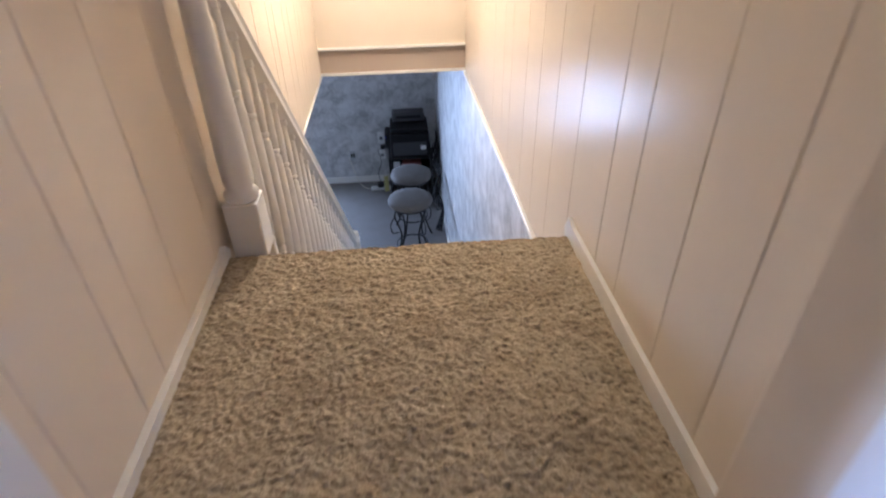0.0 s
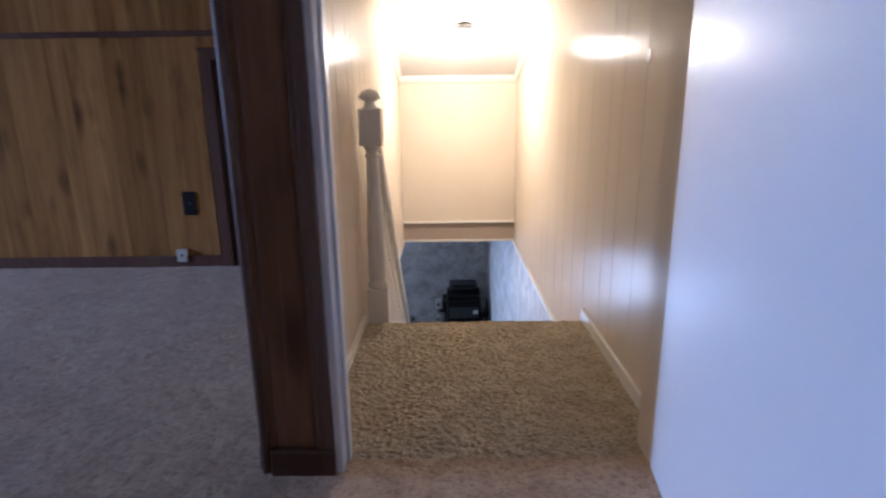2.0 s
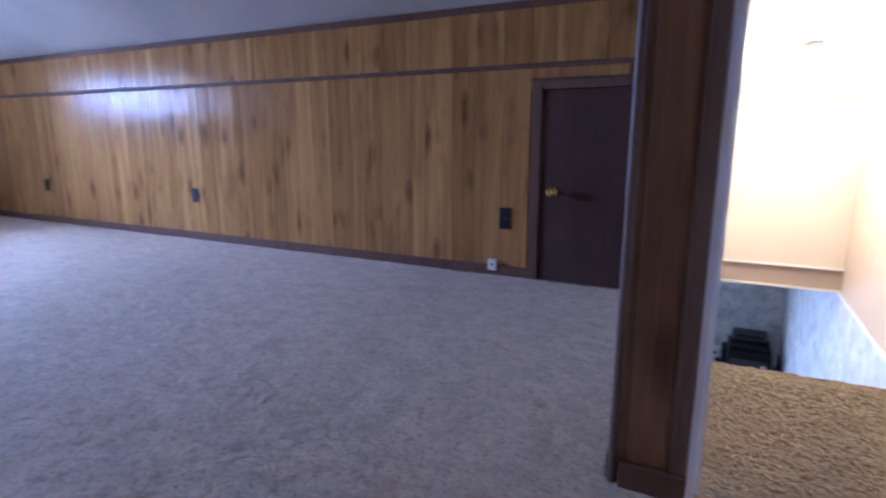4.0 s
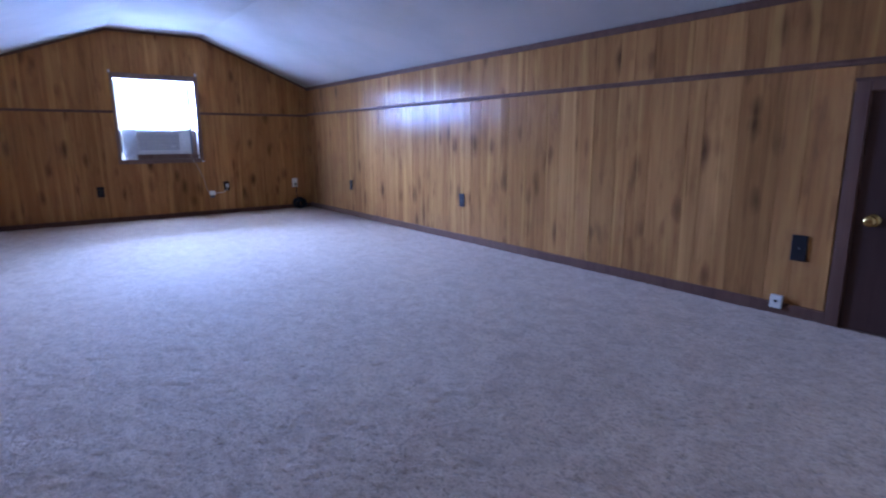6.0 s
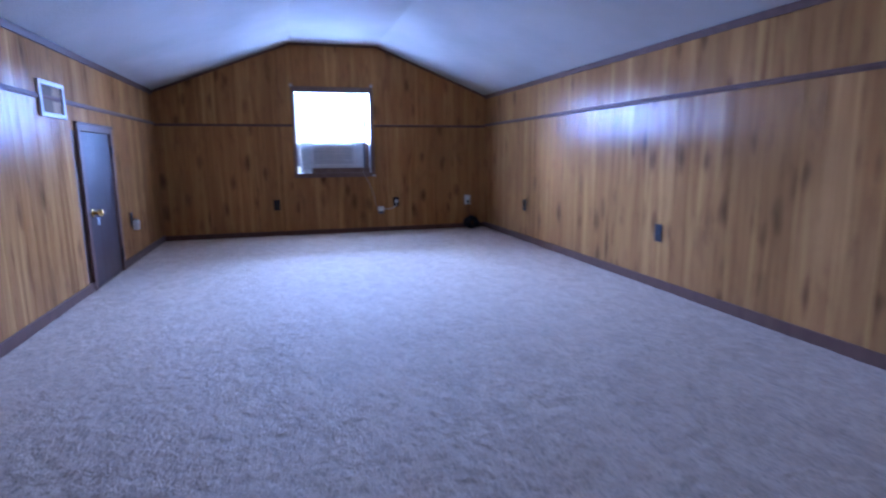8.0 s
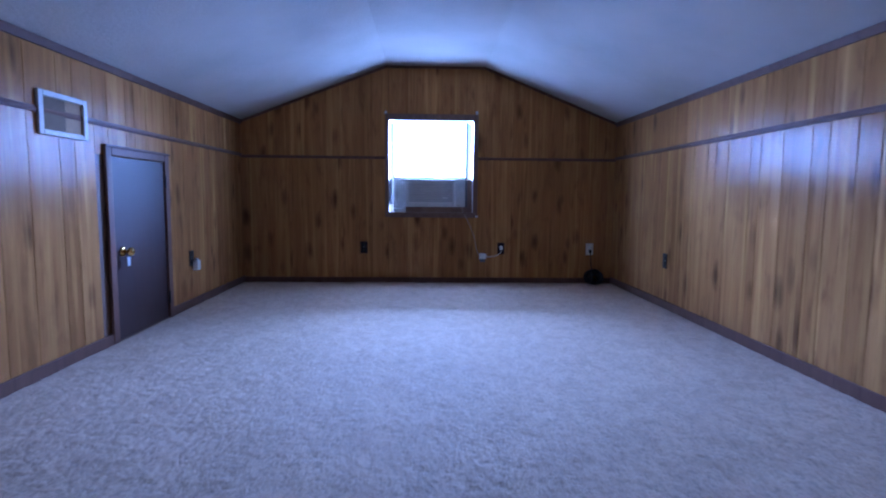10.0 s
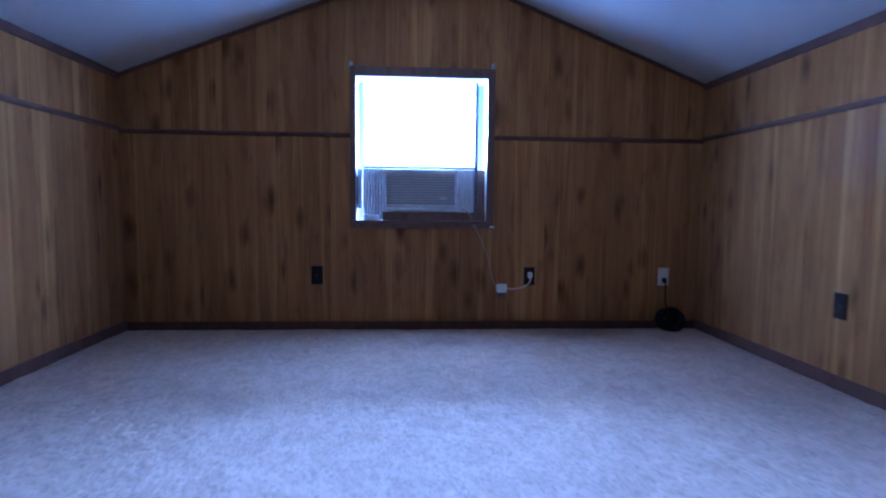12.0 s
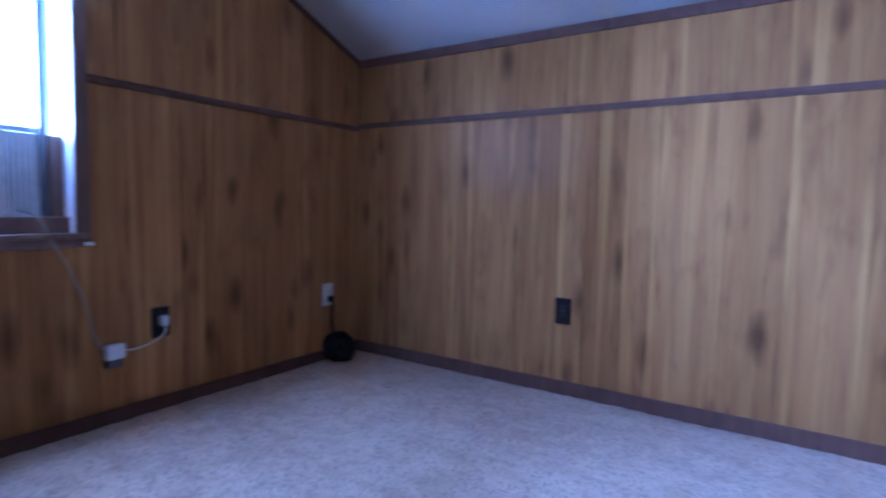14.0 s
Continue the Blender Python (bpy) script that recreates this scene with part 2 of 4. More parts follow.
def prism(outline, axis, a, b):
    """A flat outline pushed from a to b along an axis; the outline's pairs are the other two axes in order."""
    bm = bmesh.new()

    def at(p, q):
        return {"x": (q, p[0], p[1]), "y": (p[0], q, p[1]), "z": (p[0], p[1], q)}[axis]
    lo = [bm.verts.new(at(p, a)) for p in outline]
    hi = [bm.verts.new(at(p, b)) for p in outline]
    bm.faces.new(lo)
    bm.faces.new(list(reversed(hi)))
    for i in range(len(outline)):
        j = (i + 1) % len(outline)
        bm.faces.new((lo[j], lo[i], hi[i], hi[j]))
    bmesh.ops.recalc_face_normals(bm, faces=bm.faces)
    return bm


def lathe(bm, profile, m=None, seg=20):
    """A turned shape round z from (radius, height) pairs."""
    rings = []
    for r, z in profile:
        rings.append([bm.verts.new((r * math.cos(k * math.tau / seg), r * math.sin(k * math.tau / seg), z)) for k in range(seg)])
    for a, b in zip(rings, rings[1:]):
        for k in range(seg):
            f = bm.faces.new((a[k], a[(k + 1) % seg], b[(k + 1) % seg], b[k]))
            f.smooth = True
    bm.faces.new(list(reversed(rings[0])))
    bm.faces.new(rings[-1])
    vs = [v for ring in rings for v in ring]
    if m is not None:
        bmesh.ops.transform(bm, matrix=m, verts=vs)
    return bm


def smooth_path(pts, n=8):
    out = []
    P = [Vector(p) for p in pts]
    for i in range(len(P) - 1):
        a, b, c, d = P[max(i - 1, 0)], P[i], P[i + 1], P[min(i + 2, len(P) - 1)]
        for k in range(n):
            t = k / n
            out.append(0.5 * (2 * b + (c - a) * t + (2 * a - 5 * b + 4 * c - d) * t * t + (3 * b - a - 3 * c + d) * t ** 3))
    return out + [P[-1]]


def tube(bm, pts, r, seg=8, closed=False):
    rings = []
    n = len(pts)
    up = Vector((0.13, 0.31, 0.94)).normalized()
    for i, p in enumerate(pts):
        q = pts[(i + 1) % n] if closed or i < n - 1 else p
        o = pts[i - 1] if closed or i > 0 else p
        d = (Vector(q) - Vector(o)).normalized()
        s = d.cross(up)
        s = s.normalized() if s.length > 1e-4 else d.orthogonal().normalized()
        u = s.cross(d).normalized()
        rings.append([bm.verts.new(Vector(p) + r * (math.cos(k * math.tau / seg) * s + math.sin(k * math.tau / seg) * u)) for k in range(seg)])
    pairs = list(zip(rings, rings[1:])) + ([(rings[-1], rings[0])] if closed else [])
    for a, b in pairs:
        for k in range(seg):
            f = bm.faces.new((a[k], b[k], b[(k + 1) % seg], a[(k + 1) % seg]))
            f.smooth = True
    if not closed:
        bm.faces.new(rings[0])
        bm.faces.new(list(reversed(rings[-1])))
    bmesh.ops.recalc_face_normals(bm, faces=bm.faces)
    return bm


def to_mesh(name, bm, material):
    me = bpy.data.meshes.new(name)
    bm.to_mesh(me)
    bm.free()
    me.materials.append(material)
    return me


def part(name, bm, material, parent=None, label=""):
    ob = new(name, to_mesh(name, bm, material))
    if parent is not None:
        ob.parent = parent
    if label:
        ob["label"] = label
    return ob


def thing(name, label, category, place=(0, 0, 0), group="", kind=""):
    ob = new(name)
    ob.location = place
    return tagged(ob, label, category, group, kind)


def structure(name, bm, material, label, category):
    return tagged(part(name, bm, material), label, category, "", "structure")


# ---- measures of the place ----
XW, XE = -8.05, 0.64            # gable wall, wall behind the opened door
YN, YS = 2.32, -1.59            # knee walls
KNEE_N, KNEE_S, FLAT = 1.70, 1.68, 2.25
FLAT_S, FLAT_N = -0.094, 0.92   # flat strip of the ceiling
SL, SR, SEND = -0.430, 0.545, 3.85   # stairwell walls and its end
EDGE = 1.405                    # landing edge
XP = -0.540                     # room side of the stairwell partition
DY0, DY1 = 0.370, 0.488         # door wall
LOWF, LOWC, LOWY = -2.60, -0.235, 6.92
T = 0.10


def stair_ceiling(y):
    return 1.16 + 0.30 * (SEND - y)


# ---- structure: upper room ----
floor = structure("floor", boxed(XW - T, XE + T, YS - T, DY1, -0.16, 0.0), CARPET, "thick beige shag carpet with faint worn patches", "carpet floor")
part("floor_north", boxed(XW - T, XP + 0.02, DY1, YN + T, -0.16, 0.0), CARPET, floor)
landing = structure("landing_floor", boxed(SL - 0.02, SR + 0.02, DY1, EDGE - 0.035, -0.16, 0.0), CARPET, "tan shag carpet on the stair landing", "carpet floor")
nose = bmesh.new()
tube(nose, [Vector((SL + (SR - SL) * k / 12.0, EDGE - 0.036, -0.036)) for k in range(13)], 0.0355, 14)
part("nosing", nose, LANDINGPILE, landing, "rounded carpet edge of the landing")

backing = 0.008
wall_north = structure("wall_north", boxed(XW - T, XP, YN + backing, YN + T, 0, KNEE_N + 0.06), GROOVE, "low knee wall of brown knotty wood panelling", "wall")
wall_south = structure("wall_south", boxed(XW - T, XE + T, YS - T, YS - backing, 0, KNEE_S + 0.06), GROOVE, "low knee wall of brown knotty wood panelling", "wall")

WY0, WY1, WZ0, WZ1 = -0.072, 0.816, 0.745, 1.705   # window opening


def gable_outline(inset=0.0):
    return [(YS - inset, 0), (YN + inset, 0), (YN + inset, KNEE_N), (FLAT_N, FLAT), (FLAT_S, FLAT), (YS - inset, KNEE_S)]


def ceil_at(y):
    if y > FLAT_N:
        return FLAT + (KNEE_N - FLAT) * (y - FLAT_N) / (YN - FLAT_N)
    if y < FLAT_S:
        return FLAT + (KNEE_S - FLAT) * (FLAT_S - y) / (FLAT_S - YS)
    return FLAT


wall_west = structure("wall_west", prism([(YS - T, -0.1), (WY0, -0.1), (WY0, 2.32), (FLAT_S, 2.32), (YS - T, 1.70)], "x", XW - 0.16, XW - backing), GROOVE, "gable end wall of brown wood panelling", "wall")
part("wall_piece", prism([(WY1, -0.1), (YN + T, -0.1), (YN + T, 1.72), (FLAT_N, 2.32), (WY1, 2.32)], "x", XW - 0.16, XW - backing), GROOVE, wall_west)
part("wall_piece", boxed(XW - 0.16, XW - backing, WY0, WY1, -0.1, WZ0), GROOVE, wall_west)
part("wall_piece", boxed(XW - 0.16, XW - backing, WY0, WY1, WZ1, 2.32), GROOVE, wall_west)
wall_east = structure("wall_east", prism([(YS - T, -0.1), (DY0, -0.1), (DY0, 2.35), (FLAT_S, 2.35), (YS - T, 1.75)], "x", XE, XE + T), PANEL, "panelled end wall behind the white door", "wall")

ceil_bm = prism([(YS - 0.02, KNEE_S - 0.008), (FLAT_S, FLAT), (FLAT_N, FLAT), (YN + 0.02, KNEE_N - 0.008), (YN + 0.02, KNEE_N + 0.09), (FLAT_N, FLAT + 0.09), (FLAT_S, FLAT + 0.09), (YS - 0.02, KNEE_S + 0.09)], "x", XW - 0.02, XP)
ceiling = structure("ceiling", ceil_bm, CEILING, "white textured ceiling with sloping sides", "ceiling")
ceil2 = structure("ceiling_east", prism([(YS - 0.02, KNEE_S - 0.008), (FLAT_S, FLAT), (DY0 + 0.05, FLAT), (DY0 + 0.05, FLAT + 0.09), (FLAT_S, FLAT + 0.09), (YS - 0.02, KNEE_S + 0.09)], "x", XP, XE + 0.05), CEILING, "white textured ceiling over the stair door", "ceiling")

# ---- structure: stairwell ----
wall_part = structure("wall_partition", boxed(XP + backing, SL - backing, DY1, YN + 0.02, 0.0, FLAT + 0.05), CREAMGROOVE, "partition wall between room and stairs, cream panelling", "wall")
part("wall_piece", prism([(YN + 0.02, LOWC), (SEND + 0.12, LOWC), (SEND + 0.12, 1.4), (YN + 0.02, 1.85)], "x", SL - 0.09, SL - backing), CREAMGROOVE, wall_part)
part("wall_piece", boxed(XP + backing, SL - backing, EDGE - 0.08, YN + 0.02, LOWC, 0.0), CREAMGROOVE, wall_part)
wall_stair = structure("wall_stair", prism([(DY1, LOWC), (SEND + 0.12, LOWC), (SEND + 0.12, 1.4), (DY1, 2.3)], "x", SR + backing, SR + 0.11), CREAMGROOVE, "cream painted panelling along the stairs", "wall")
wall_end = structure("wall_stair_end", boxed(SL - backing, SR + backing, SEND, SEND + 0.12, -0.056, 1.30), CREAM, "plain cream wall above the stair opening", "wall")
# The ledge's shade on the lintel is put into its darker paint colour.
part("lintel", boxed(SL - backing, SR + backing, SEND + 0.015, SEND + 0.12, LOWC, -0.056), SHADEDFACE, wall_end, "face of the floor edge under the wall, coloured darker for the ledge's shade")
part("ledge", boxed(SL, SR, SEND - 0.018, SEND + 0.02, -0.070, -0.054, bevel=0.004), WHITE, wall_end, "thin white ledge")
part("lower_trim", boxed(SL, SR, SEND + 0.004, SEND + 0.015, LOWC - 0.006, LOWC + 0.012), WHITE, wall_end)
stair_ceil = structure("stair_ceiling", prism([(DY1, stair_ceiling(DY1)), (SEND, stair_ceiling(SEND)), (SEND, stair_ceiling(SEND) + 0.1), (DY1, stair_ceiling(DY1) + 0.1)], "x", SL - 0.01, SR + 0.01), STAIRCEIL, "sloping white textured ceiling over the stairs", "ceiling")

# door wall between room and stairwell
JL, JR, HEAD = -0.332, 0.472, 2.03
wall_door = structure("wall_door", boxed(XP + 0.004, JL - 0.020, DY0 + 0.006, DY1, 0, FLAT), POSTWOOD, "narrow dark wood end of the stair wall", "wall")
part("wall_piece", boxed(JR + 0.020, XE, DY0 + 0.006, DY1, 0, FLAT), JAMBWHITE, wall_door)
part("wall_piece", boxed(JL - 0.020, JR + 0.020, DY0 + 0.006, DY1, HEAD + 0.02, FLAT), PANEL, wall_door)
frame_door = structure("door_frame", boxed(JL - 0.020, JL, DY0 - 0.004, DY1 + 0.006, 0, HEAD, bevel=0.003), JAMBWHITE, "white painted door jamb at the stairhead", "door frame")
part("jamb", boxed(JR, JR + 0.020, DY0 - 0.004, DY1 + 0.006, 0, HEAD, bevel=0.003), CREAM, frame_door, "cream painted hinge jamb")
part("head", boxed(JL - 0.020, JR + 0.020, DY0 - 0.004, DY1 + 0.006, HEAD, HEAD + 0.02, bevel=0.003), JAMBWHITE, frame_door)
part("door_stop", boxed(JL, JL + 0.010, DY0 + 0.045, DY0 + 0.080, 0, HEAD, bevel=0.002), JAMBWHITE, frame_door)
part("stair_casing", boxed(SL, JL - 0.012, DY1, DY1 + 0.014, 0, 2.08, bevel=0.004), WHITE, frame_door)
part("stair_casing", boxed(JR + 0.012, SR, DY1, DY1 + 0.014, 0, 2.08, bevel=0.004), CREAM, frame_door)


def casing_profile(x0, x1, y, out):
    """Plan of a moulded casing that stands out from y towards -y."""
    w = x1 - x0
    return [(x0, y), (x0, y - out * 0.55), (x0 + 0.12 * w, y - out * 0.8), (x0 + 0.30 * w, y - out * 0.62), (x0 + 0.45 * w, y - out * 0.9), (x1 - 0.12 * w, y - out), (x1, y - out * 0.7), (x1, y)]


# dark casing with stepped mouldings on the wall end
part("casing", prism(casing_profile(-0.398, -0.3525, DY0 + 0.006, 0.012), "z", 0, HEAD + 0.07), DARKWOOD, frame_door, "dark stained casing")
part("casing_base", boxed(-0.515, -0.3525, DY0 - 0.018, DY0 + 0.006, 0, 0.075, bevel=0.003), TRIMWOOD, frame_door)
corner = bmesh.new()
tube(corner, [Vector((XP + 0.008, DY0 + 0.004, z)) for z in (0, 0.6, 1.2, 1.8, FLAT)], 0.013, 10)
part("corner_bead", corner, DARKWOOD, frame_door, "rounded dark corner moulding")
corner = bmesh.new()
tube(corner, [Vector((-0.502, DY0 + 0.005, z)) for z in (0.07, 0.6, 1.2, 1.8, FLAT)], 0.0035, 8)
part("bead", corner, DARKWOOD, frame_door)
part("partition_base", boxed(XP - 0.012, XP, DY0 + 0.01, YN, 0, 0.075, bevel=0.003), TRIMWOOD, frame_door)

# ---- structure: room below ----
lower_floor = structure("lower_floor", boxed(-3.2, SR + 0.1, 0.4, LOWY + 0.1, LOWF - 0.1, LOWF), LOWERFLOOR, "dull grey floor of the room below", "floor")
wall_low = structure("wall_lower_east", boxed(SR, SR + 0.11, 0.4, LOWY, LOWF, LOWC - 0.012), SPONGE, "grey sponge-painted wall beside the stairs", "wall")
LWX0, LWX1, LWZ0, LWZ1 = -2.40, -1.46, -2.02, -1.18
wall_lowb = structure("wall_lower_back", boxed(LWX1, SR + 0.11, LOWY, LOWY + 0.1, LOWF, LOWC), SPONGE, "grey sponge-painted wall of the room below", "wall")
part("wall_piece", boxed(-3.3, LWX0, LOWY, LOWY + 0.1, LOWF, LOWC), SPONGE, wall_lowb)
part("wall_piece", boxed(LWX0, LWX1, LOWY, LOWY + 0.1, LOWF, LWZ0), SPONGE, wall_lowb)
part("wall_piece", boxed(LWX0, LWX1, LOWY, LOWY + 0.1, LWZ1, LOWC), SPONGE, wall_lowb)
structure("wall_lower_west", boxed(-3.3, -3.2, 0.4, LOWY, LOWF, LOWC), SPONGE, "grey wall closing the room below", "wall")
structure("wall_lower_south", boxed(-3.3, SR + 0.1, 0.3, 0.4, LOWF, LOWC), SPONGE, "grey wall closing the room below", "wall")
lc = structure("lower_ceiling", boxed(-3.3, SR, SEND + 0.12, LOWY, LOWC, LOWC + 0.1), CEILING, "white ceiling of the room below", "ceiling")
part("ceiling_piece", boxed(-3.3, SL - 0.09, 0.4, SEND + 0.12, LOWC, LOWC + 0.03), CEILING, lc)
baseboard_low = structure("baseboard_lower", boxed(-3.2, SR, LOWY - 0.013, LOWY, LOWF, LOWF + 0.09, bevel=0.003), WHITE, "white baseboard in the room below", "baseboard")
part("baseboard_side", boxed(SR - 0.013, SR, EDGE + 2.5, LOWY - 0.013, LOWF, LOWF + 0.09, bevel=0.003), WHITE, baseboard_low)

# trims of the stairwell
trim = structure("trim_stairwell", boxed(SR - 0.012, SR + 0.004, EDGE + 0.02, SEND + 0.02, LOWC - 0.030, LOWC - 0.004, bevel=0.003), WHITE, "white strips along the edges of the stairwell", "trim")
part("trim_left", boxed(SL - 0.012, SL + 0.006, EDGE + 0.16, SEND + 0.02, LOWC - 0.012, LOWC + 0.008, bevel=0.002), WHITE, trim)


def landing_base(x0, x1, y1, BASE_H):
    return prism([(DY1 + 0.012, 0), (y1, -0.01), (y1 + 0.012, 0.02), (y1 - 0.012, BASE_H + 0.012), (y1 - 0.05, BASE_H), (DY1 + 0.012, BASE_H)], "x", x0, x1)


part("baseboard_right", landing_base(SR - 0.013, SR - 0.001, EDGE - 0.01, 0.052), WHITE, trim)
part("baseboard_left", landing_base(SL + 0.001, SL + 0.018, EDGE - 0.02, 0.034), WHITE, trim)
part("crown_end", prism([(SEND, 1.115), (SEND - 0.012, 1.115), (SEND - 0.030, 1.150), (SEND - 0.034, 1.18), (SEND, 1.18)], "x", SL, SR), WHITE, trim)
for nm, xa, sg in (("crown_left", SL, 1), ("crown_right", SR, -1)):
    bm = bmesh.new()
    for y in (DY1 + 0.01, SEND - 0.02):
        z = stair_ceiling(y)
        ring = [bm.verts.new((xa + sg * a, y, z + b)) for a, b in ((0.0, -0.045), (0.012, -0.045), (0.026, -0.014), (0.030, 0.01), (0.0, 0.01))]
        if y < 1:
            first = ring
    for i in range(5):
        bm.faces.new((first[i], first[(i + 1) % 5], ring[(i + 1) % 5], ring[i]))
    bm.faces.new(first)
    bm.faces.new(list(reversed(ring)))
    bmesh.ops.recalc_face_normals(bm, faces=bm.faces)
    part(nm, bm, WHITE, trim)

# ---- dark trims of the room ----
DN0, DN1, DNZ = -1.342, -0.660, 1.190    # north attic door
DS0, DS1, DSZ = -6.345, -5.672, 1.148    # south attic door
CAS = 0.062
base = structure("baseboard", boxed(XW, DN0 - CAS, YN - 0.013, YN, 0, 0.072, bevel=0.003), TRIMWOOD, "low brown baseboard round the room", "baseboard")
part("baseboard_piece", boxed(XW, DS0 - CAS, YS, YS + 0.013, 0, 0.072, bevel=0.003), TRIMWOOD, base)
part("baseboard_piece", boxed(DS1 + CAS, XE, YS, YS + 0.013, 0, 0.072, bevel=0.003), TRIMWOOD, base)
part("baseboard_piece", boxed(XW, XW + 0.013, YS + 0.013, YN - 0.013, 0, 0.062, bevel=0.003), TRIMWOOD, base)
part("baseboard_piece", boxed(DN1 + CAS, XP - 0.012, YN - 0.013, YN, 0, 0.072, bevel=0.003), TRIMWOOD, base)
RAIL = 1.330
rail_n = structure("wall_rail", prism([(YN, RAIL - 0.016), (YN - 0.007, RAIL - 0.014), (YN - 0.011, RAIL), (YN - 0.007, RAIL + 0.014), (YN, RAIL + 0.016)], "x", XW, XP), TRIMWOOD, "narrow brown rail along the panelling", "trim")
part("rail_piece", prism([(YS, RAIL - 0.016), (YS + 0.007, RAIL - 0.014), (YS + 0.011, RAIL), (YS + 0.007, RAIL + 0.014), (YS, RAIL + 0.016)], "x", XW, XE), TRIMWOOD, rail_n)
for a, b in ((YS, WY0 - 0.03), (WY1 + 0.045, YN)):
    part("rail_piece", prism([(XW, RAIL - 0.030), (XW + 0.007, RAIL - 0.028), (XW + 0.011, RAIL - 0.015), (XW + 0.007, RAIL - 0.002), (XW, RAIL)], "y", a, b), TRIMWOOD, rail_n)
corn = structure("cornice", prism([(YN, KNEE_N - 0.040), (YN - 0.008, KNEE_N - 0.038), (YN - 0.018, KNEE_N - 0.016), (YN - 0.026, KNEE_N), (YN, KNEE_N)], "x", XW, XP), TRIMWOOD, "brown moulding where the panelling meets the ceiling", "trim")
part("cornice_piece", prism([(YS, KNEE_S - 0.040), (YS + 0.008, KNEE_S - 0.038), (YS + 0.018, KNEE_S - 0.016), (YS + 0.026, KNEE_S), (YS, KNEE_S)], "x", XW, XE), TRIMWOOD, corn)
for (ya, za), (yb, zb) in (((YS, KNEE_S), (FLAT_S, FLAT)), ((FLAT_S, FLAT), (FLAT_N, FLAT)), ((FLAT_N, FLAT), (YN, KNEE_N))):
    part("gable_strip", prism([(ya, za - 0.026), (yb, zb - 0.026), (yb, zb), (ya, za)], "x", XW, XW + 0.012), TRIMWOOD, corn)


# ---- doors ----
def attic_door(name, x0, x1, top, y, sign, knob_x, knob_z, hinge_x, label):
    """A small flush door in a knee wall; sign is the way the room lies along y."""
    d = thing(name, label, "door", ((x0 + x1) / 2, y, 0), "attic doors", "structure")

    def put(nm, bm, mat, lab=""):
        bmesh.ops.translate(bm, verts=bm.verts, vec=(-(x0 + x1) / 2, -y, 0))
        return part(nm, bm, mat, d, lab)
    y1 = y + sign * 0.004
    leaf = put("door_leaf", boxed(x0 + 0.004, x1 - 0.004, min(y - sign * 0.02, y1), max(y - sign * 0.02, y1), 0.012, top - 0.004, bevel=0.002), DOORBROWN, "flush dark brown leaf")
    put("threshold", boxed(x0, x1, min(y - sign * 0.006, y + sign * 0.010), max(y - sign * 0.006, y + sign * 0.010), 0.0, 0.010), GROOVE)
    o = y + sign * 0.018
    for nm, a, b, c, e in (("casing_side", x0 - CAS, x0, 0, top + CAS), ("casing_side", x1, x1 + CAS, 0, top + CAS), ("casing_head", x0, x1, top, top + CAS)):
        put(nm, boxed(a, b, min(y, o), max(y, o), c, e, bevel=0.005), TRIMWOOD)
    inner = y + sign * 0.024
    put("casing_lip", boxed(x0 - CAS - 0.006, x1 + CAS + 0.006, min(y, inner), max(y, inner), top + CAS - 0.014, top + CAS + 0.002, bevel=0.003), TRIMWOOD)
    for z in (0.16, top - 0.14):
        hb = bmesh.new()
        lathe(hb, [(0.007, -0.042), (0.007, 0.042), (0.003, 0.047)], pose(hinge_x, y + sign * 0.014, z))
        put("hinge", hb, BLACKIRON, "dark hinge barrel")
    m = pose(knob_x, y1, knob_z, -90 * sign, 0, 0)
    put("rose", lathe(bmesh.new(), [(0.033, 0), (0.033, 0.004), (0.027, 0.009), (0.012, 0.011)], m), BRASS, "brass rose")
    kb = [(0.011, 0.009), (0.010, 0.028), (0.017, 0.034), (0.026, 0.042), (0.0285, 0.052), (0.026, 0.062), (0.016, 0.067), (0.006, 0.068)]
    put("knob", lathe(bmesh.new(), kb, m), BRASS, "round brass knob")
    return d, put


door_1, _ = attic_door("door_1", DN0, DN1, DNZ, YN, -1, -1.262, 0.575, DN1 + 0.006, "small dark brown attic door with a brass knob")
door_2, put2 = attic_door("door_2", DS0, DS1, DSZ, YS, 1, -5.765, 0.560, DS0 - 0.006, "small dark brown attic door with brass knob and hanging tag")
tag = bmesh.new()
box(tag, -5.785, -5.752, YS + 0.036, YS + 0.040, 0.470, 0.525, bevel=0.001, m=pose(0, 0, 0))
put2("tag", tag, GREYPLASTIC, "small pale tag hanging under the knob")

# white stair door, opened against the room's end
door_3 = thing("door_3", "white painted flush door standing open at the stairhead", "door", (JR + 0.008, DY0 - 0.005, 0), "", "structure")
door_3.rotation_euler = (0, 0, radians(-97.0))
part("door_leaf", boxed(0.0, 0.800, -0.0175, 0.0175, 0.012, HEAD - 0.004, bevel=0.002), DOORWHITE, door_3)

# ---- window with air conditioner ----
win = thing("window_1", "dark framed gable window glaring with daylight", "window", (XW, 0.372, WZ0), "", "structure")


def wpart(nm, x0, x1, y0, y1, z0, z1, mat, lab="", bevel=0.003):
    return part(nm, boxed(x0 - XW, x1 - XW, y0 - 0.372, y1 - 0.372, z0 - WZ0, z1 - WZ0, bevel=bevel), mat, win, lab)


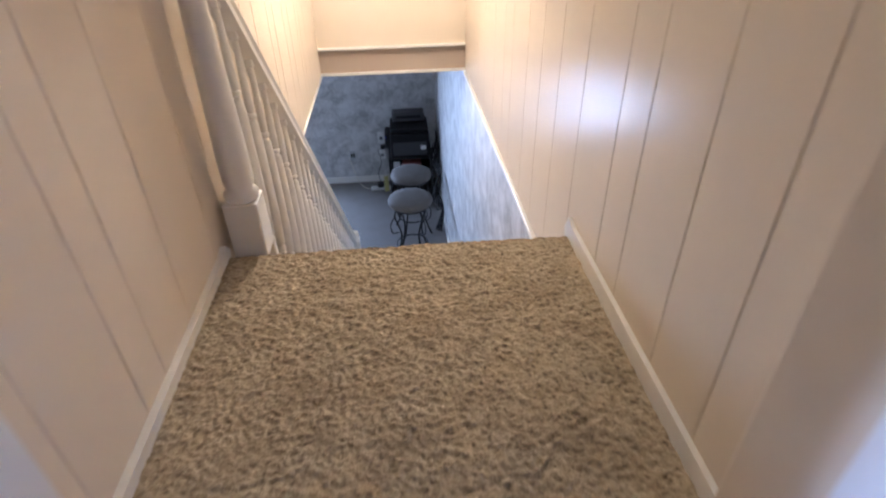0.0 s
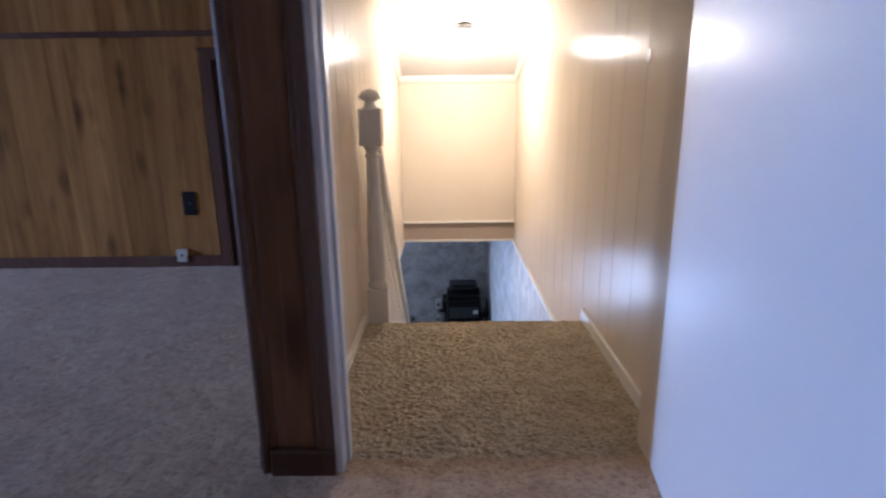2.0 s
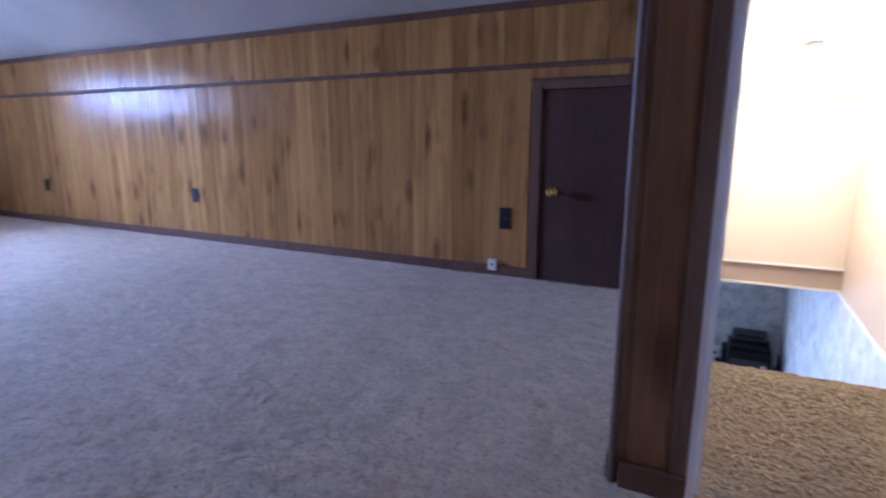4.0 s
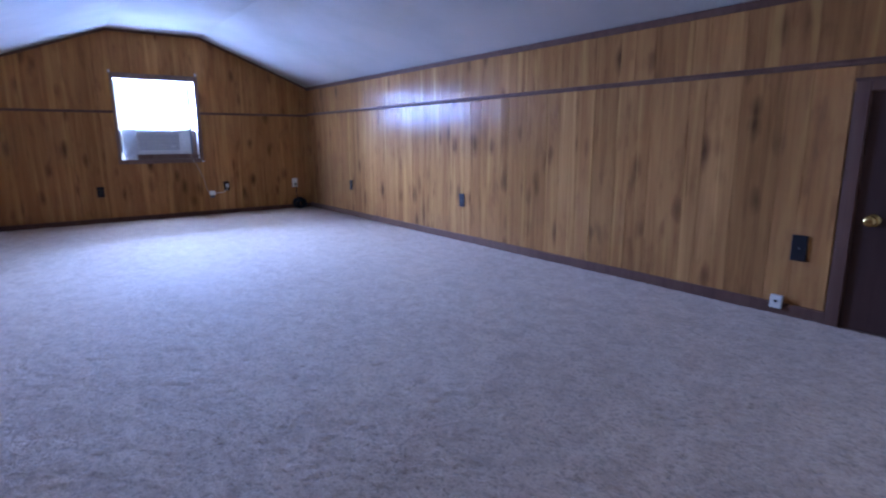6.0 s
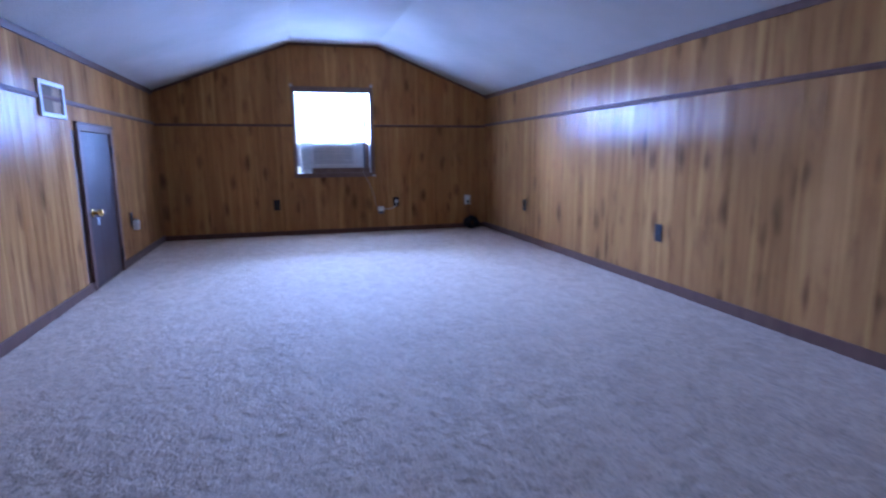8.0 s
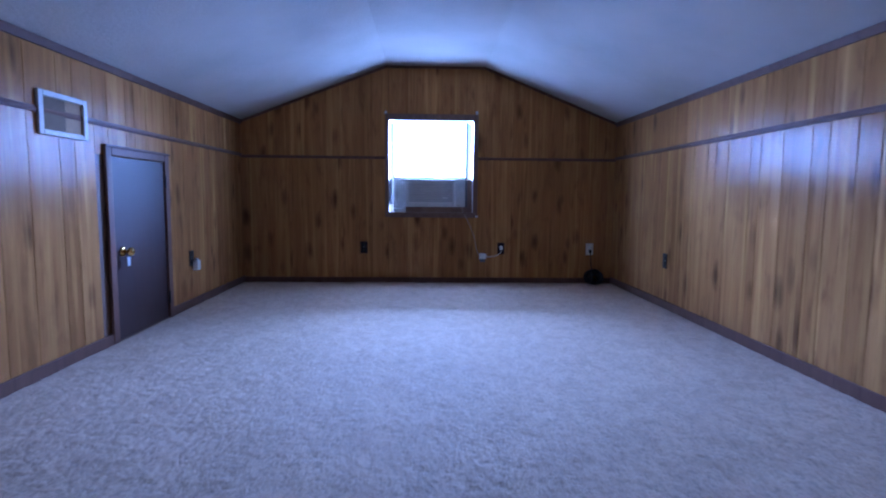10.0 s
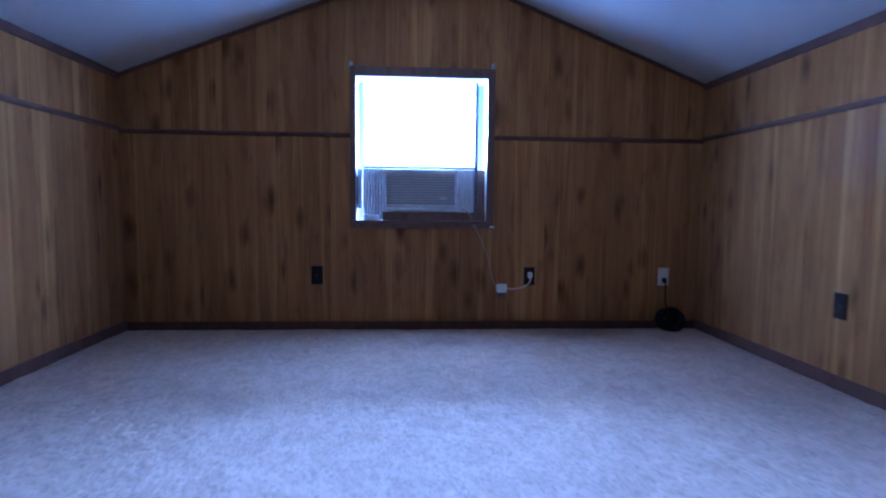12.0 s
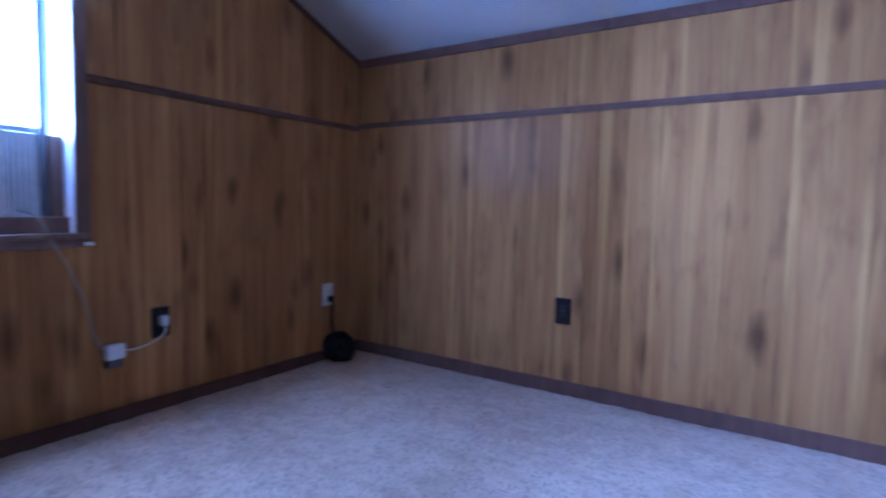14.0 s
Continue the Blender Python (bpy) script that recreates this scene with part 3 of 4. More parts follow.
wpart("casing_left", XW, XW + 0.016, WY0 - 0.032, WY0 + 0.004, WZ0 - 0.045, WZ1 + 0.06, DARKWOOD)
wpart("casing_right", XW, XW + 0.016, WY1 - 0.004, WY1 + 0.045, WZ0 - 0.045, WZ1 + 0.06, DARKWOOD)
wpart("casing_head", XW, XW + 0.016, WY0 + 0.004, WY1 - 0.004, WZ1 - 0.003, WZ1 + 0.06, DARKWOOD)
wpart("apron", XW, XW + 0.016, WY0 + 0.004, WY1 - 0.004, WZ0 - 0.048, WZ0 - 0.012, DARKWOOD)
wpart("sill", XW - 0.15, XW + 0.030, WY0 - 0.02, WY1 + 0.03, WZ0 - 0.012, WZ0 + 0.006, DARKWOOD, "dark sill", 0.004)
wpart("reveal", XW - 0.15, XW, WY0 - 0.004, WY0 + 0.006, WZ0 + 0.006, WZ1, JAMBWHITE, "pale window reveal", 0)
wpart("reveal", XW - 0.15, XW, WY1 - 0.006, WY1 + 0.004, WZ0 + 0.006, WZ1, JAMBWHITE, "pale window reveal", 0)
wpart("reveal", XW - 0.15, XW, WY0 + 0.006, WY1 - 0.006, WZ1 - 0.008, WZ1 + 0.003, JAMBWHITE, "pale window reveal", 0)
wpart("stile", XW - 0.10, XW - 0.075, WY0 + 0.046, WY0 + 0.058, WZ0 + 0.006, WZ1 - 0.010, WHITEPLASTIC, "thin sash stile")
wpart("stile", XW - 0.10, XW - 0.070, WY1 - 0.080, WY1 - 0.056, WZ0 + 0.006, WZ1 - 0.010, GREYDARK, "dark sash stile")
wpart("sash_rail", XW - 0.10, XW - 0.070, WY0 + 0.058, WY1 - 0.080, 1.104, 1.122, GREYPLASTIC, "bottom rail of the raised sash")
wpart("sash_rail", XW - 0.10, XW - 0.080, WY0 + 0.058, WY1 - 0.080, WZ1 - 0.022, WZ1 - 0.010, WHITEPLASTIC)
wpart("side_filler", XW - 0.12, XW - 0.062, WY1 - 0.055, WY1 - 0.007, WZ0 + 0.006, 1.100, DARKWOOD, "dark frame beside the sash")
wpart("side_filler", XW - 0.12, XW - 0.075, WY0 + 0.007, WY0 + 0.039, 0.830, 1.100, GREYPLASTIC, "grey frame beside the sash")
# Added strip: its dark colour is the shade on the lower left reveal.
wpart("reveal_shade", XW - 0.072, XW - 0.004, WY0 + 0.0065, WY0 + 0.014, 0.860, 1.050, GREYDARK, "added dark strip for the shade on the window reveal")
pane = wpart("pane", XW - 0.090, XW - 0.086, WY0 + 0.058, WY1 - 0.080, 1.122, WZ1 - 0.022, GLASS, "clear glass pane", 0)
pane.visible_shadow = False

ACY0, ACY1, ACZ0, ACZ1 = 0.112, 0.622, 0.815, 1.104
wpart("sill_board", XW - 0.052, XW - 0.020, ACY0 - 0.005, WY1 - 0.008, WZ0 + 0.007, WZ0 + 0.064, DARKWOOD, "dark board under the air conditioner")
ac = thing("air_conditioner", "pale window air conditioner with louvred front and pleated sides", "air conditioner", (XW - 0.06, 0.367, ACZ0 - 0.030))


def apart(nm, x0, x1, y0, y1, z0, z1, mat, lab="", bevel=0.004):
    return part(nm, boxed(x0 - (XW - 0.06), x1 - (XW - 0.06), y0 - 0.367, y1 - 0.367, z0 - (ACZ0 - 0.030), z1 - (ACZ0 - 0.030), bevel=bevel), mat, ac, lab)


apart("body", XW - 0.17, XW - 0.055, ACY0 - 0.001, ACY1 + 0.001, WZ0 + 0.010, ACZ1 - 0.002, PALEPLASTIC, "", 0.006)
front = apart("front_frame", XW - 0.054, XW - 0.020, ACY0, ACY0 + 0.022, ACZ0, ACZ1 - 0.006, PALEPLASTIC)
apart("front_frame", XW - 0.054, XW - 0.020, ACY1 - 0.022, ACY1, ACZ0, ACZ1 - 0.006, PALEPLASTIC)
apart("front_frame", XW - 0.054, XW - 0.020, ACY0 + 0.022, ACY1 - 0.022, ACZ1 - 0.040, ACZ1 - 0.006, PALEPLASTIC)
apart("front_frame", XW - 0.054, XW - 0.020, ACY0 + 0.022, ACY1 - 0.022, ACZ0, ACZ0 + 0.022, PALEPLASTIC)
apart("front_band", XW - 0.054, XW - 0.022, ACY0 + 0.022, ACY1 - 0.022, ACZ0 + 0.026, ACZ0 + 0.044, WHITEPLASTIC, "pale band under the louvres")
apart("grille_back", XW - 0.054, XW - 0.047, ACY0 + 0.022, ACY1 - 0.022, ACZ0 + 0.048, ACZ1 - 0.042, GREYPLASTIC, "shaded grille back", 0)
for i in range(11):
    z = ACZ0 + 0.058 + i * 0.0178
    apart("louvre", XW - 0.046, XW - 0.026, ACY0 + 0.024, ACY1 - 0.024, z, z + 0.0085, PALEPLASTIC, "", 0.002)
apart("badge", XW - 0.027, XW - 0.0235, ACY1 - 0.125, ACY1 - 0.075, ACZ0 + 0.078, ACZ0 + 0.094, WHITEPLASTIC, "small pale badge", 0.001)


def curtain(y0, y1):
    """Pleated accordion panel between the unit and the window frame."""
    n = 14
    pts = [(XW - 0.092 + (0.010 if i % 2 else 0.0), y0 + (y1 - y0) * i / n) for i in range(n + 1)]
    bm = bmesh.new()
    zs = (WZ0 + 0.010, ACZ1 - 0.004)
    rows = [[bm.verts.new((x - (XW - 0.06) + d, y - 0.367, z - (ACZ0 - 0.030))) for x, y in pts] for d in (0.0, 0.004) for z in zs]
    for i in range(n):
        bm.faces.new((rows[0][i], rows[0][i + 1], rows[1][i + 1], rows[1][i]))
        bm.faces.new((rows[3][i], rows[3][i + 1], rows[2][i + 1], rows[2][i]))
        bm.faces.new((rows[1][i], rows[1][i + 1], rows[3][i + 1], rows[3][i]))
    return bm


part("side_curtain", curtain(WY0 + 0.050, ACY0 - 0.0005), PALEPLASTIC, ac, "pale pleated side panel")
part("side_curtain", curtain(ACY1 + 0.0005, WY1 - 0.070), PALEPLASTIC, ac, "pale pleated side panel")

roll = thing("tape_roll", "flat white roll lying on the window sill", "tape roll", (XW - 0.030, 0.030, WZ0 + 0.006))
rb = bmesh.new()
lathe(rb, [(0.028, 0.0), (0.052, 0.0), (0.055, 0.006), (0.055, 0.030), (0.052, 0.035), (0.028, 0.035)])
part("roll", rb, WHITEPLASTIC, roll)
sc = thing("sill_card", "small white card on the window sill", "card", (XW - 0.020, 0.010, WZ0 + 0.006))
part("card", boxed(-0.02, 0.045, -0.075, 0.10, -0.0, 0.002), PAPER, sc)
roll.location.z += 0.0022
hk = thing("curtain_bracket", "small grey bracket at the window head", "bracket", (XW + 0.0, 0.845, 1.785))
part("bracket_plate", boxed(0, 0.006, -0.012, 0.012, -0.018, 0.018, bevel=0.002), GREYPLASTIC, hk)
part("bracket_hook", boxed(0.006, 0.030, -0.004, 0.004, -0.006, 0.004, bevel=0.002), GREYPLASTIC, hk)
copy_thing(hk, pose(XW, -0.100, 1.775))
cl = thing("sill_clip", "small white clip beside the window sill", "clip", (XW + 0.016, 0.850, 0.712))
part("clip", boxed(0, 0.012, -0.014, 0.014, -0.006, 0.006, bevel=0.002), WHITEPLASTIC, cl)


# ---- outlets and small fittings ----
def outlet(name, label, place, turn, plate, face, w=0.076, h=0.124, slots=True, group="wall outlets"):
    """A wall plate facing local -y, standing 6 mm out of the wall."""
    o = thing(name, label, "outlet", place, group)
    o.rotation_euler = (0, 0, radians(turn))
    part("plate", boxed(-w / 2, w / 2, -0.007, 0.0, -h / 2, h / 2, bevel=0.0025), plate, o)
    if slots:
        for dz in (0.021, -0.021):
            bm = bmesh.new()
            lathe(bm, [(0.0165, 0.0), (0.0165, 0.0032), (0.015, 0.004)], pose(0, -0.0065, dz, 90, 0, 0), 16)
            soc = part("socket", bm, face, o)
            for dx in (-0.006, 0.006):
                part("slot", boxed(dx - 0.0011, dx + 0.0011, -0.0118, -0.010, dz - 0.002, dz + 0.006), GROOVE, soc)
    part("screw", lathe(bmesh.new(), [(0.0032, 0), (0.0030, 0.0012)], pose(0, -0.007, 0, 90, 0, 0), 10), STEEL, o)
    return o


dark = "dark brown wall outlet on the wood panelling"
outlet("wall_outlet", dark, (-6.760, YN, 0.402), 0, BROWNPLATE, BLACKPLATE)
outlet("wall_outlet", dark, (-4.475, YN, 0.402), 0, BROWNPLATE, BLACKPLATE)
outlet("wall_plate", "large blank black wall plate beside the attic door", (-1.568, YN, 0.390), 0, BLACKPLATE, BLACKPLATE, 0.078, 0.140, False)
outlet("wall_outlet", dark, (XW, -0.330, 0.378), 90, BROWNPLATE, BLACKPLATE)
outlet("wall_outlet", "dark wall outlet with a white plug in it", (XW, 1.120, 0.374), 90, BROWNPLATE, BLACKPLATE)
outlet("wall_outlet", "white wall outlet with a black plug above the cable coil", (XW, 2.073, 0.372), 90, IVORY, WHITEPLASTIC)
outlet("wall_outlet", "dark wall outlet with a white plug-in device", (-6.770, YS, 0.402), 180, BROWNPLATE, BLACKPLATE)

jack = thing("cable_jack", "small ivory cable jack box just above the baseboard", "cable jack", (-1.644, YN, 0.076))
part("jack_box", boxed(-0.031, 0.031, -0.026, 0.0, -0.037, 0.037, bevel=0.004), IVORY, jack)
part("port", lathe(bmesh.new(), [(0.008, 0), (0.008, 0.002), (0.005, 0.007)], pose(0, -0.026, 0.004, 90, 0, 0), 12), BLACKPLATE, jack, "dark round port")

plug_dev = thing("plug_in_device", "small white plug-in device in the outlet", "plug-in device", (-6.795, YS + 0.011, 0.345))
part("device_body", boxed(-0.027, 0.027, 0.0, 0.045, -0.042, 0.040, bevel=0.008), WHITEPLASTIC, plug_dev)
part("device_cap", boxed(-0.018, 0.018, 0.010, 0.036, 0.040, 0.052, bevel=0.004), GREYPLASTIC, plug_dev, "grey cap")

cord = bmesh.new()
tube(cord, smooth_path([(0.014, -0.23, -0.085), (0.010, -0.262, -0.02), (0.010, -0.285, 0.10), (0.012, -0.34, 0.24), (0.014, -0.40, 0.36), (0.034, -0.425, 0.41), (0.010, -0.44, 0.435), (-0.03, -0.47, 0.45)]), 0.0030, 8)
acplug = part("power_cord", cord, plain("tan_cord", (0.34, 0.27, 0.21), 0.5), ac, "tan cord down to the outlet")
acplug.location = (0.070, 0.753, -0.403)
part("plug", boxed(0.002, 0.034, -0.014, 0.014, -0.020, 0.022, bevel=0.006), WHITEPLASTIC, acplug)
cord = bmesh.new()
tube(cord, smooth_path([(0.030, 0, -0.016), (0.036, -0.01, -0.05), (0.016, -0.06, -0.085), (0.012, -0.13, -0.095), (0.012, -0.165, -0.085)]), 0.0034, 8)
part("plug_lead", cord, IVORY, acplug)
part("test_block", boxed(0.0, 0.036, -0.230, -0.160, -0.118, -0.060, bevel=0.008), WHITEPLASTIC, acplug, "white test block")
part("block_face", boxed(0.001, 0.030, -0.225, -0.170, -0.150, -0.118, bevel=0.004), GREYDARK, acplug, "dark underside of the block")

coil = thing("cable_coil", "coil of black cable on the carpet below the white outlet", "cable coil", (XW + 0.075, 2.105, 0.0))
for i, (rr, tilt, zz) in enumerate(((0.082, 64, 0.082), (0.076, 70, 0.080), (0.088, 58, 0.088), (0.070, 66, 0.078), (0.084, 75, 0.086), (0.079, 61, 0.084), (0.058, 66, 0.080), (0.050, 72, 0.075), (0.064, 60, 0.078))):
    bm = bmesh.new()
    rr *= 0.88
    pts = [pose(0.006 * (i - 2.5), 0.004 * ((i * 7) % 5 - 2), zz, 0, tilt, 7 * (i - 2)) @ Vector((rr * math.cos(k * math.tau / 28), 1.12 * rr * math.sin(k * math.tau / 28), 0.003 * math.sin(3 * k * math.tau / 28 + i))) for k in range(28)]
    low = min(p.z for p in pts) - 0.0125
    pts = [p - Vector((0, 0, min(low, 0.0) if low < 0 else low * 0.5)) for p in pts]
    tube(bm, pts, 0.0125, 8, True)
    part("cable_loop", bm, BLACKPLATE, coil)
bm = bmesh.new()
tube(bm, smooth_path([(-0.045, -0.030, 0.345), (-0.035, -0.028, 0.31), (-0.052, -0.02, 0.24), (-0.058, -0.012, 0.18), (-0.03, 0.0, 0.13)]), 0.005, 8)
part("lead", bm, BLACKPLATE, coil, "black lead up to the outlet")
part("plug", boxed(-0.064, -0.036, -0.044, -0.020, 0.332, 0.366, bevel=0.005), BLACKPLATE, coil)

VENTFRAME = plain("beige_metal", (0.47, 0.42, 0.35), 0.55, spec=0.2)
vent = thing("wall_vent", "beige framed return vent with a brown opening on the panelling", "vent", (-5.262, YS, 1.320))
VW, VH, VB = 0.195, 0.110, 0.036
part("frame_side", boxed(-VW, -VW + VB, 0.0, 0.016, -VH, VH, bevel=0.004), VENTFRAME, vent)
part("frame_side", boxed(VW - VB, VW, 0.0, 0.016, -VH, VH, bevel=0.004), VENTFRAME, vent)
part("frame_top", boxed(-VW + VB, VW - VB, 0.0, 0.016, VH - VB * 0.8, VH, bevel=0.004), VENTFRAME, vent)
part("frame_bottom", boxed(-VW + VB, VW - VB, 0.0, 0.016, -VH, -VH + VB * 0.8, bevel=0.004), VENTFRAME, vent)
VENTFILL = plain("brown_filter", (0.32, 0.21, 0.125), 0.9, spec=0.1)
part("filter", boxed(-VW + VB, VW - VB, 0.0005, 0.004, -VH + VB * 0.8, VH - VB * 0.8), VENTFILL, vent, "brown filter behind the frame")
part("duct_side", boxed(-0.015, VW - VB, 0.0042, 0.008, -VH + VB * 0.8, VH - VB * 0.8, bevel=0.001), plain("dark_duct", (0.15, 0.105, 0.07), 0.9, spec=0.1), vent, "darker half of the vent opening")

sw = thing("small_wall_plate", "small white plate on the stair wall", "wall plate", (SR - 0.004, 0.830, 1.060))
part("plate", boxed(0.0005, 0.004, -0.013, 0.013, -0.019, 0.019, bevel=0.001), WHITE, sw)
part("screw", lathe(bmesh.new(), [(0.003, 0), (0.0028, 0.001)], pose(-0.001, 0, 0, 0, -90, 0), 10), WHITE, sw)

hook = thing("wall_hook", "small white latch hook on the cream stair wall", "hook", (SR, 1.40, 1.345))
part("hook_plate", boxed(-0.003, 0.001, -0.010, 0.010, -0.012, 0.012, bevel=0.001), WHITEPLASTIC, hook)
bm = bmesh.new()
tube(bm, smooth_path([(-0.003, 0.0, 0.0), (-0.010, -0.012, -0.006), (-0.010, -0.042, -0.020), (-0.012, -0.056, -0.020), (-0.018, -0.060, -0.012)]), 0.0035, 8)
part("hook_arm", bm, WHITEPLASTIC, hook)

# ---- stair lamp ----
slope = -math.degrees(math.atan(0.30))
lampz = stair_ceiling(2.95)
lamp = thing("ceiling_light", "bare bulb in a grey round ceiling holder", "ceiling light", (0.076, 2.95, lampz))
part("holder", lathe(bmesh.new(), [(0.060, 0.020), (0.060, -0.020), (0.055, -0.028), (0.044, -0.034), (0.040, -0.060), (0.034, -0.070), (0.024, -0.092)], None, 28), plain("lamp_grey", (0.24, 0.23, 0.215), 0.4), lamp, "grey lampholder")
lb = part("bulb", lathe(bmesh.new(), [(0.013, -0.090), (0.015, -0.104), (0.026, -0.122), (0.030, -0.140), (0.026, -0.158), (0.014, -0.171), (0.003, -0.174)], None, 20), BULBGLASS, lamp, "lit bulb")
lb.visible_shadow = False


# ---- stairs ----
RISE, RUN = 0.2, 0.2025
stairs = structure("stairs", boxed(SL + 0.03, SR - 0.002, EDGE, EDGE + RUN, -RISE - 0.4, -RISE - 0.002), CARPET, "steep carpeted stairs going down", "stairs")
for i in range(1, 12):
    y0 = EDGE + RUN * i
    z = -RISE * (i + 1)
    part("step", boxed(SL + 0.03, SR - 0.002, y0, y0 + RUN, max(z - 0.5, LOWF), z, bevel=0.012), CARPET, stairs)
part("stringer", prism([(EDGE, -0.30), (EDGE + 0.10, -0.06), (EDGE + 2.52, -2.42), (EDGE + 2.52, LOWF), (EDGE + 2.34, LOWF)], "x", SL + 0.002, SL + 0.029), WHITE, stairs, "white painted stringer")
part("riser_top", boxed(SL + 0.03, SR - 0.002, EDGE - 0.06, EDGE - 0.004, -0.4, -0.03), CARPET, stairs)

NX, NY = -0.362, 1.450
newel = thing("newel_post", "cream painted turned newel post with a rounded cap", "newel post", (NX, NY, 0.0))


def square_block(h0, h1, w, bev=0.004):
    return boxed(-w, w, -w, w, h0, h1, bevel=bev)


part("base_block", square_block(-0.02, 0.150, 0.046), WHITE, newel)
part("shaft", lathe(bmesh.new(), [(0.042, 0.148), (0.046, 0.158), (0.046, 0.170), (0.035, 0.180), (0.040, 0.20), (0.041, 0.26), (0.036, 0.45), (0.029, 0.66), (0.026, 0.715), (0.031, 0.722), (0.031, 0.734), (0.024, 0.740), (0.034, 0.762), (0.036, 0.772)], None, 28), WHITE, newel)
cap_bm = bmesh.new()
box(cap_bm, -0.047, 0.047, -0.047, 0.047, 0.770, 0.920, bevel=0.005)
part("top_block", cap_bm, WHITE, newel)
part("finial", lathe(bmesh.new(), [(0.040, 0.917), (0.027, 0.928), (0.020, 0.942), (0.026, 0.951), (0.043, 0.958), (0.045, 0.968), (0.038, 0.981), (0.022, 0.992), (0.004, 0.997)], None, 28), WHITE, newel)

RX = -0.362
SLOPE = RISE / RUN


def rail_z(y):
    return 0.793 - SLOPE * (y - (NY + 0.046))


rail = thing("stair_railing", "cream painted stair railing with turned balusters", "stair railing", (RX, NY + 0.046, rail_z(NY + 0.046)))
R0, R1 = NY + 0.046, 3.90
sec = [(-0.029, -0.050), (0.029, -0.050), (0.029, -0.030), (0.022, -0.022), (0.031, -0.006), (0.026, 0.008), (0.010, 0.014), (-0.010, 0.014), (-0.026, 0.008), (-0.031, -0.006), (-0.022, -0.022), (-0.029, -0.030)]
bm = bmesh.new()
ends = []
for y in (R0, R1):
    ends.append([bm.verts.new((a, y - R0, rail_z(y) - rail_z(R0) + b * 1.3)) for a, b in sec])
for i in range(len(sec)):
    j = (i + 1) % len(sec)
    bm.faces.new((ends[0][i], ends[0][j], ends[1][j], ends[1][i]))
bm.faces.new(ends[0])
bm.faces.new(list(reversed(ends[1])))
bmesh.ops.recalc_face_normals(bm, faces=bm.faces)
part("handrail", bm, WHITE, rail)
bal = bmesh.new()
box(bal, -0.011, 0.011, -0.011, 0.011, -0.030, 0.02, bevel=0.003)
lathe(bal, [(0.0085, -0.236), (0.0135, -0.230), (0.0125, -0.15), (0.0085, -0.029)], None, 12)
lathe(bal, [(0.009, -0.256), (0.0150, -0.249), (0.0150, -0.242), (0.0085, -0.236)], None, 12)
lathe(bal, [(0.0185, -0.70), (0.0215, -0.58), (0.0185, -0.32), (0.0150, -0.27), (0.009, -0.256)], None, 12)
lathe(bal, [(0.011, -0.735), (0.018, -0.728), (0.018, -0.716), (0.012, -0.708), (0.0185, -0.70)], None, 12)
box(bal, -0.014, 0.014, -0.014, 0.014, -0.84, -0.733, bevel=0.003)
bal_mesh = to_mesh("baluster", bal, WHITE)
y = 1.611
while y < 3.86:
    b = new("baluster", bal_mesh)
    b.parent = rail
    b.location = (0, y - R0, rail_z(y) - rail_z(R0) - 0.05)
    y += 0.1030
foot = thing("newel_post_lower", "cream turned newel post at the foot of the stairs", "newel post", (RX, 3.94, LOWF))
part("post", square_block(0, 0.30, 0.042), WHITE, foot)
part("shaft", lathe(bmesh.new(), [(0.038, 0.30), (0.040, 0.34), (0.028, 0.75), (0.026, 0.80), (0.036, 0.83)], None, 20), WHITE, foot)
part("top_block", square_block(0.83, 0.99, 0.042), WHITE, foot)
part("finial", lathe(bmesh.new(), [(0.034, 0.99), (0.020, 1.01), (0.042, 1.03), (0.040, 1.05), (0.020, 1.065), (0.004, 1.07)], None, 20), WHITE, foot)


# ---- things in the room below ----
def bar_stool(place, turn):
    s = thing("bar_stool", "round grey padded bar stool with a bent black iron frame", "bar stool", place, "bar stools")
    s.rotation_euler = (0, 0, radians(turn))
    part("seat", lathe(bmesh.new(), [(0.20, 0.685), (0.222, 0.70), (0.230, 0.725), (0.218, 0.752), (0.17, 0.768), (0.09, 0.775), (0.01, 0.777)], None, 32), SEATFABRIC, s)
    ring = bmesh.new()
    tube(ring, [Vector((0.19 * math.cos(k * math.tau / 28), 0.19 * math.sin(k * math.tau / 28), 0.675)) for k in range(28)], 0.010, 8, True)
    part("seat_ring", ring, BLACKIRON, s)
    for k in range(4):
        a = k * math.tau / 4 + 0.4
        c, sn = math.cos(a), math.sin(a)
        leg = bmesh.new()
        tube(leg, smooth_path([(0.17 * c, 0.17 * sn, 0.675), (0.20 * c, 0.20 * sn, 0.60), (0.15 * c, 0.15 * sn, 0.45), (0.13 * c, 0.13 * sn, 0.33), (0.18 * c, 0.18 * sn, 0.12), (0.235 * c, 0.235 * sn, 0.008)]), 0.010, 8)
        part("leg", leg, BLACKIRON, s)
        sc = bmesh.new()
        tube(sc, smooth_path([(0.20 * c, 0.20 * sn, 0.60), (0.255 * c, 0.255 * sn, 0.52), (0.235 * c, 0.235 * sn, 0.42), (0.16 * c, 0.16 * sn, 0.40)]), 0.006, 8)
        part("scroll", sc, BLACKIRON, s)
    fr = bmesh.new()
    tube(fr, [Vector((0.165 * math.cos(k * math.tau / 28), 0.165 * math.sin(k * math.tau / 28), 0.20)) for k in range(28)], 0.008, 8, True)
    part("foot_ring", fr, BLACKIRON, s)
    return s


bar_stool((0.130, 5.02, LOWF), 10)
bar_stool((0.162, 5.60, LOWF), 38)

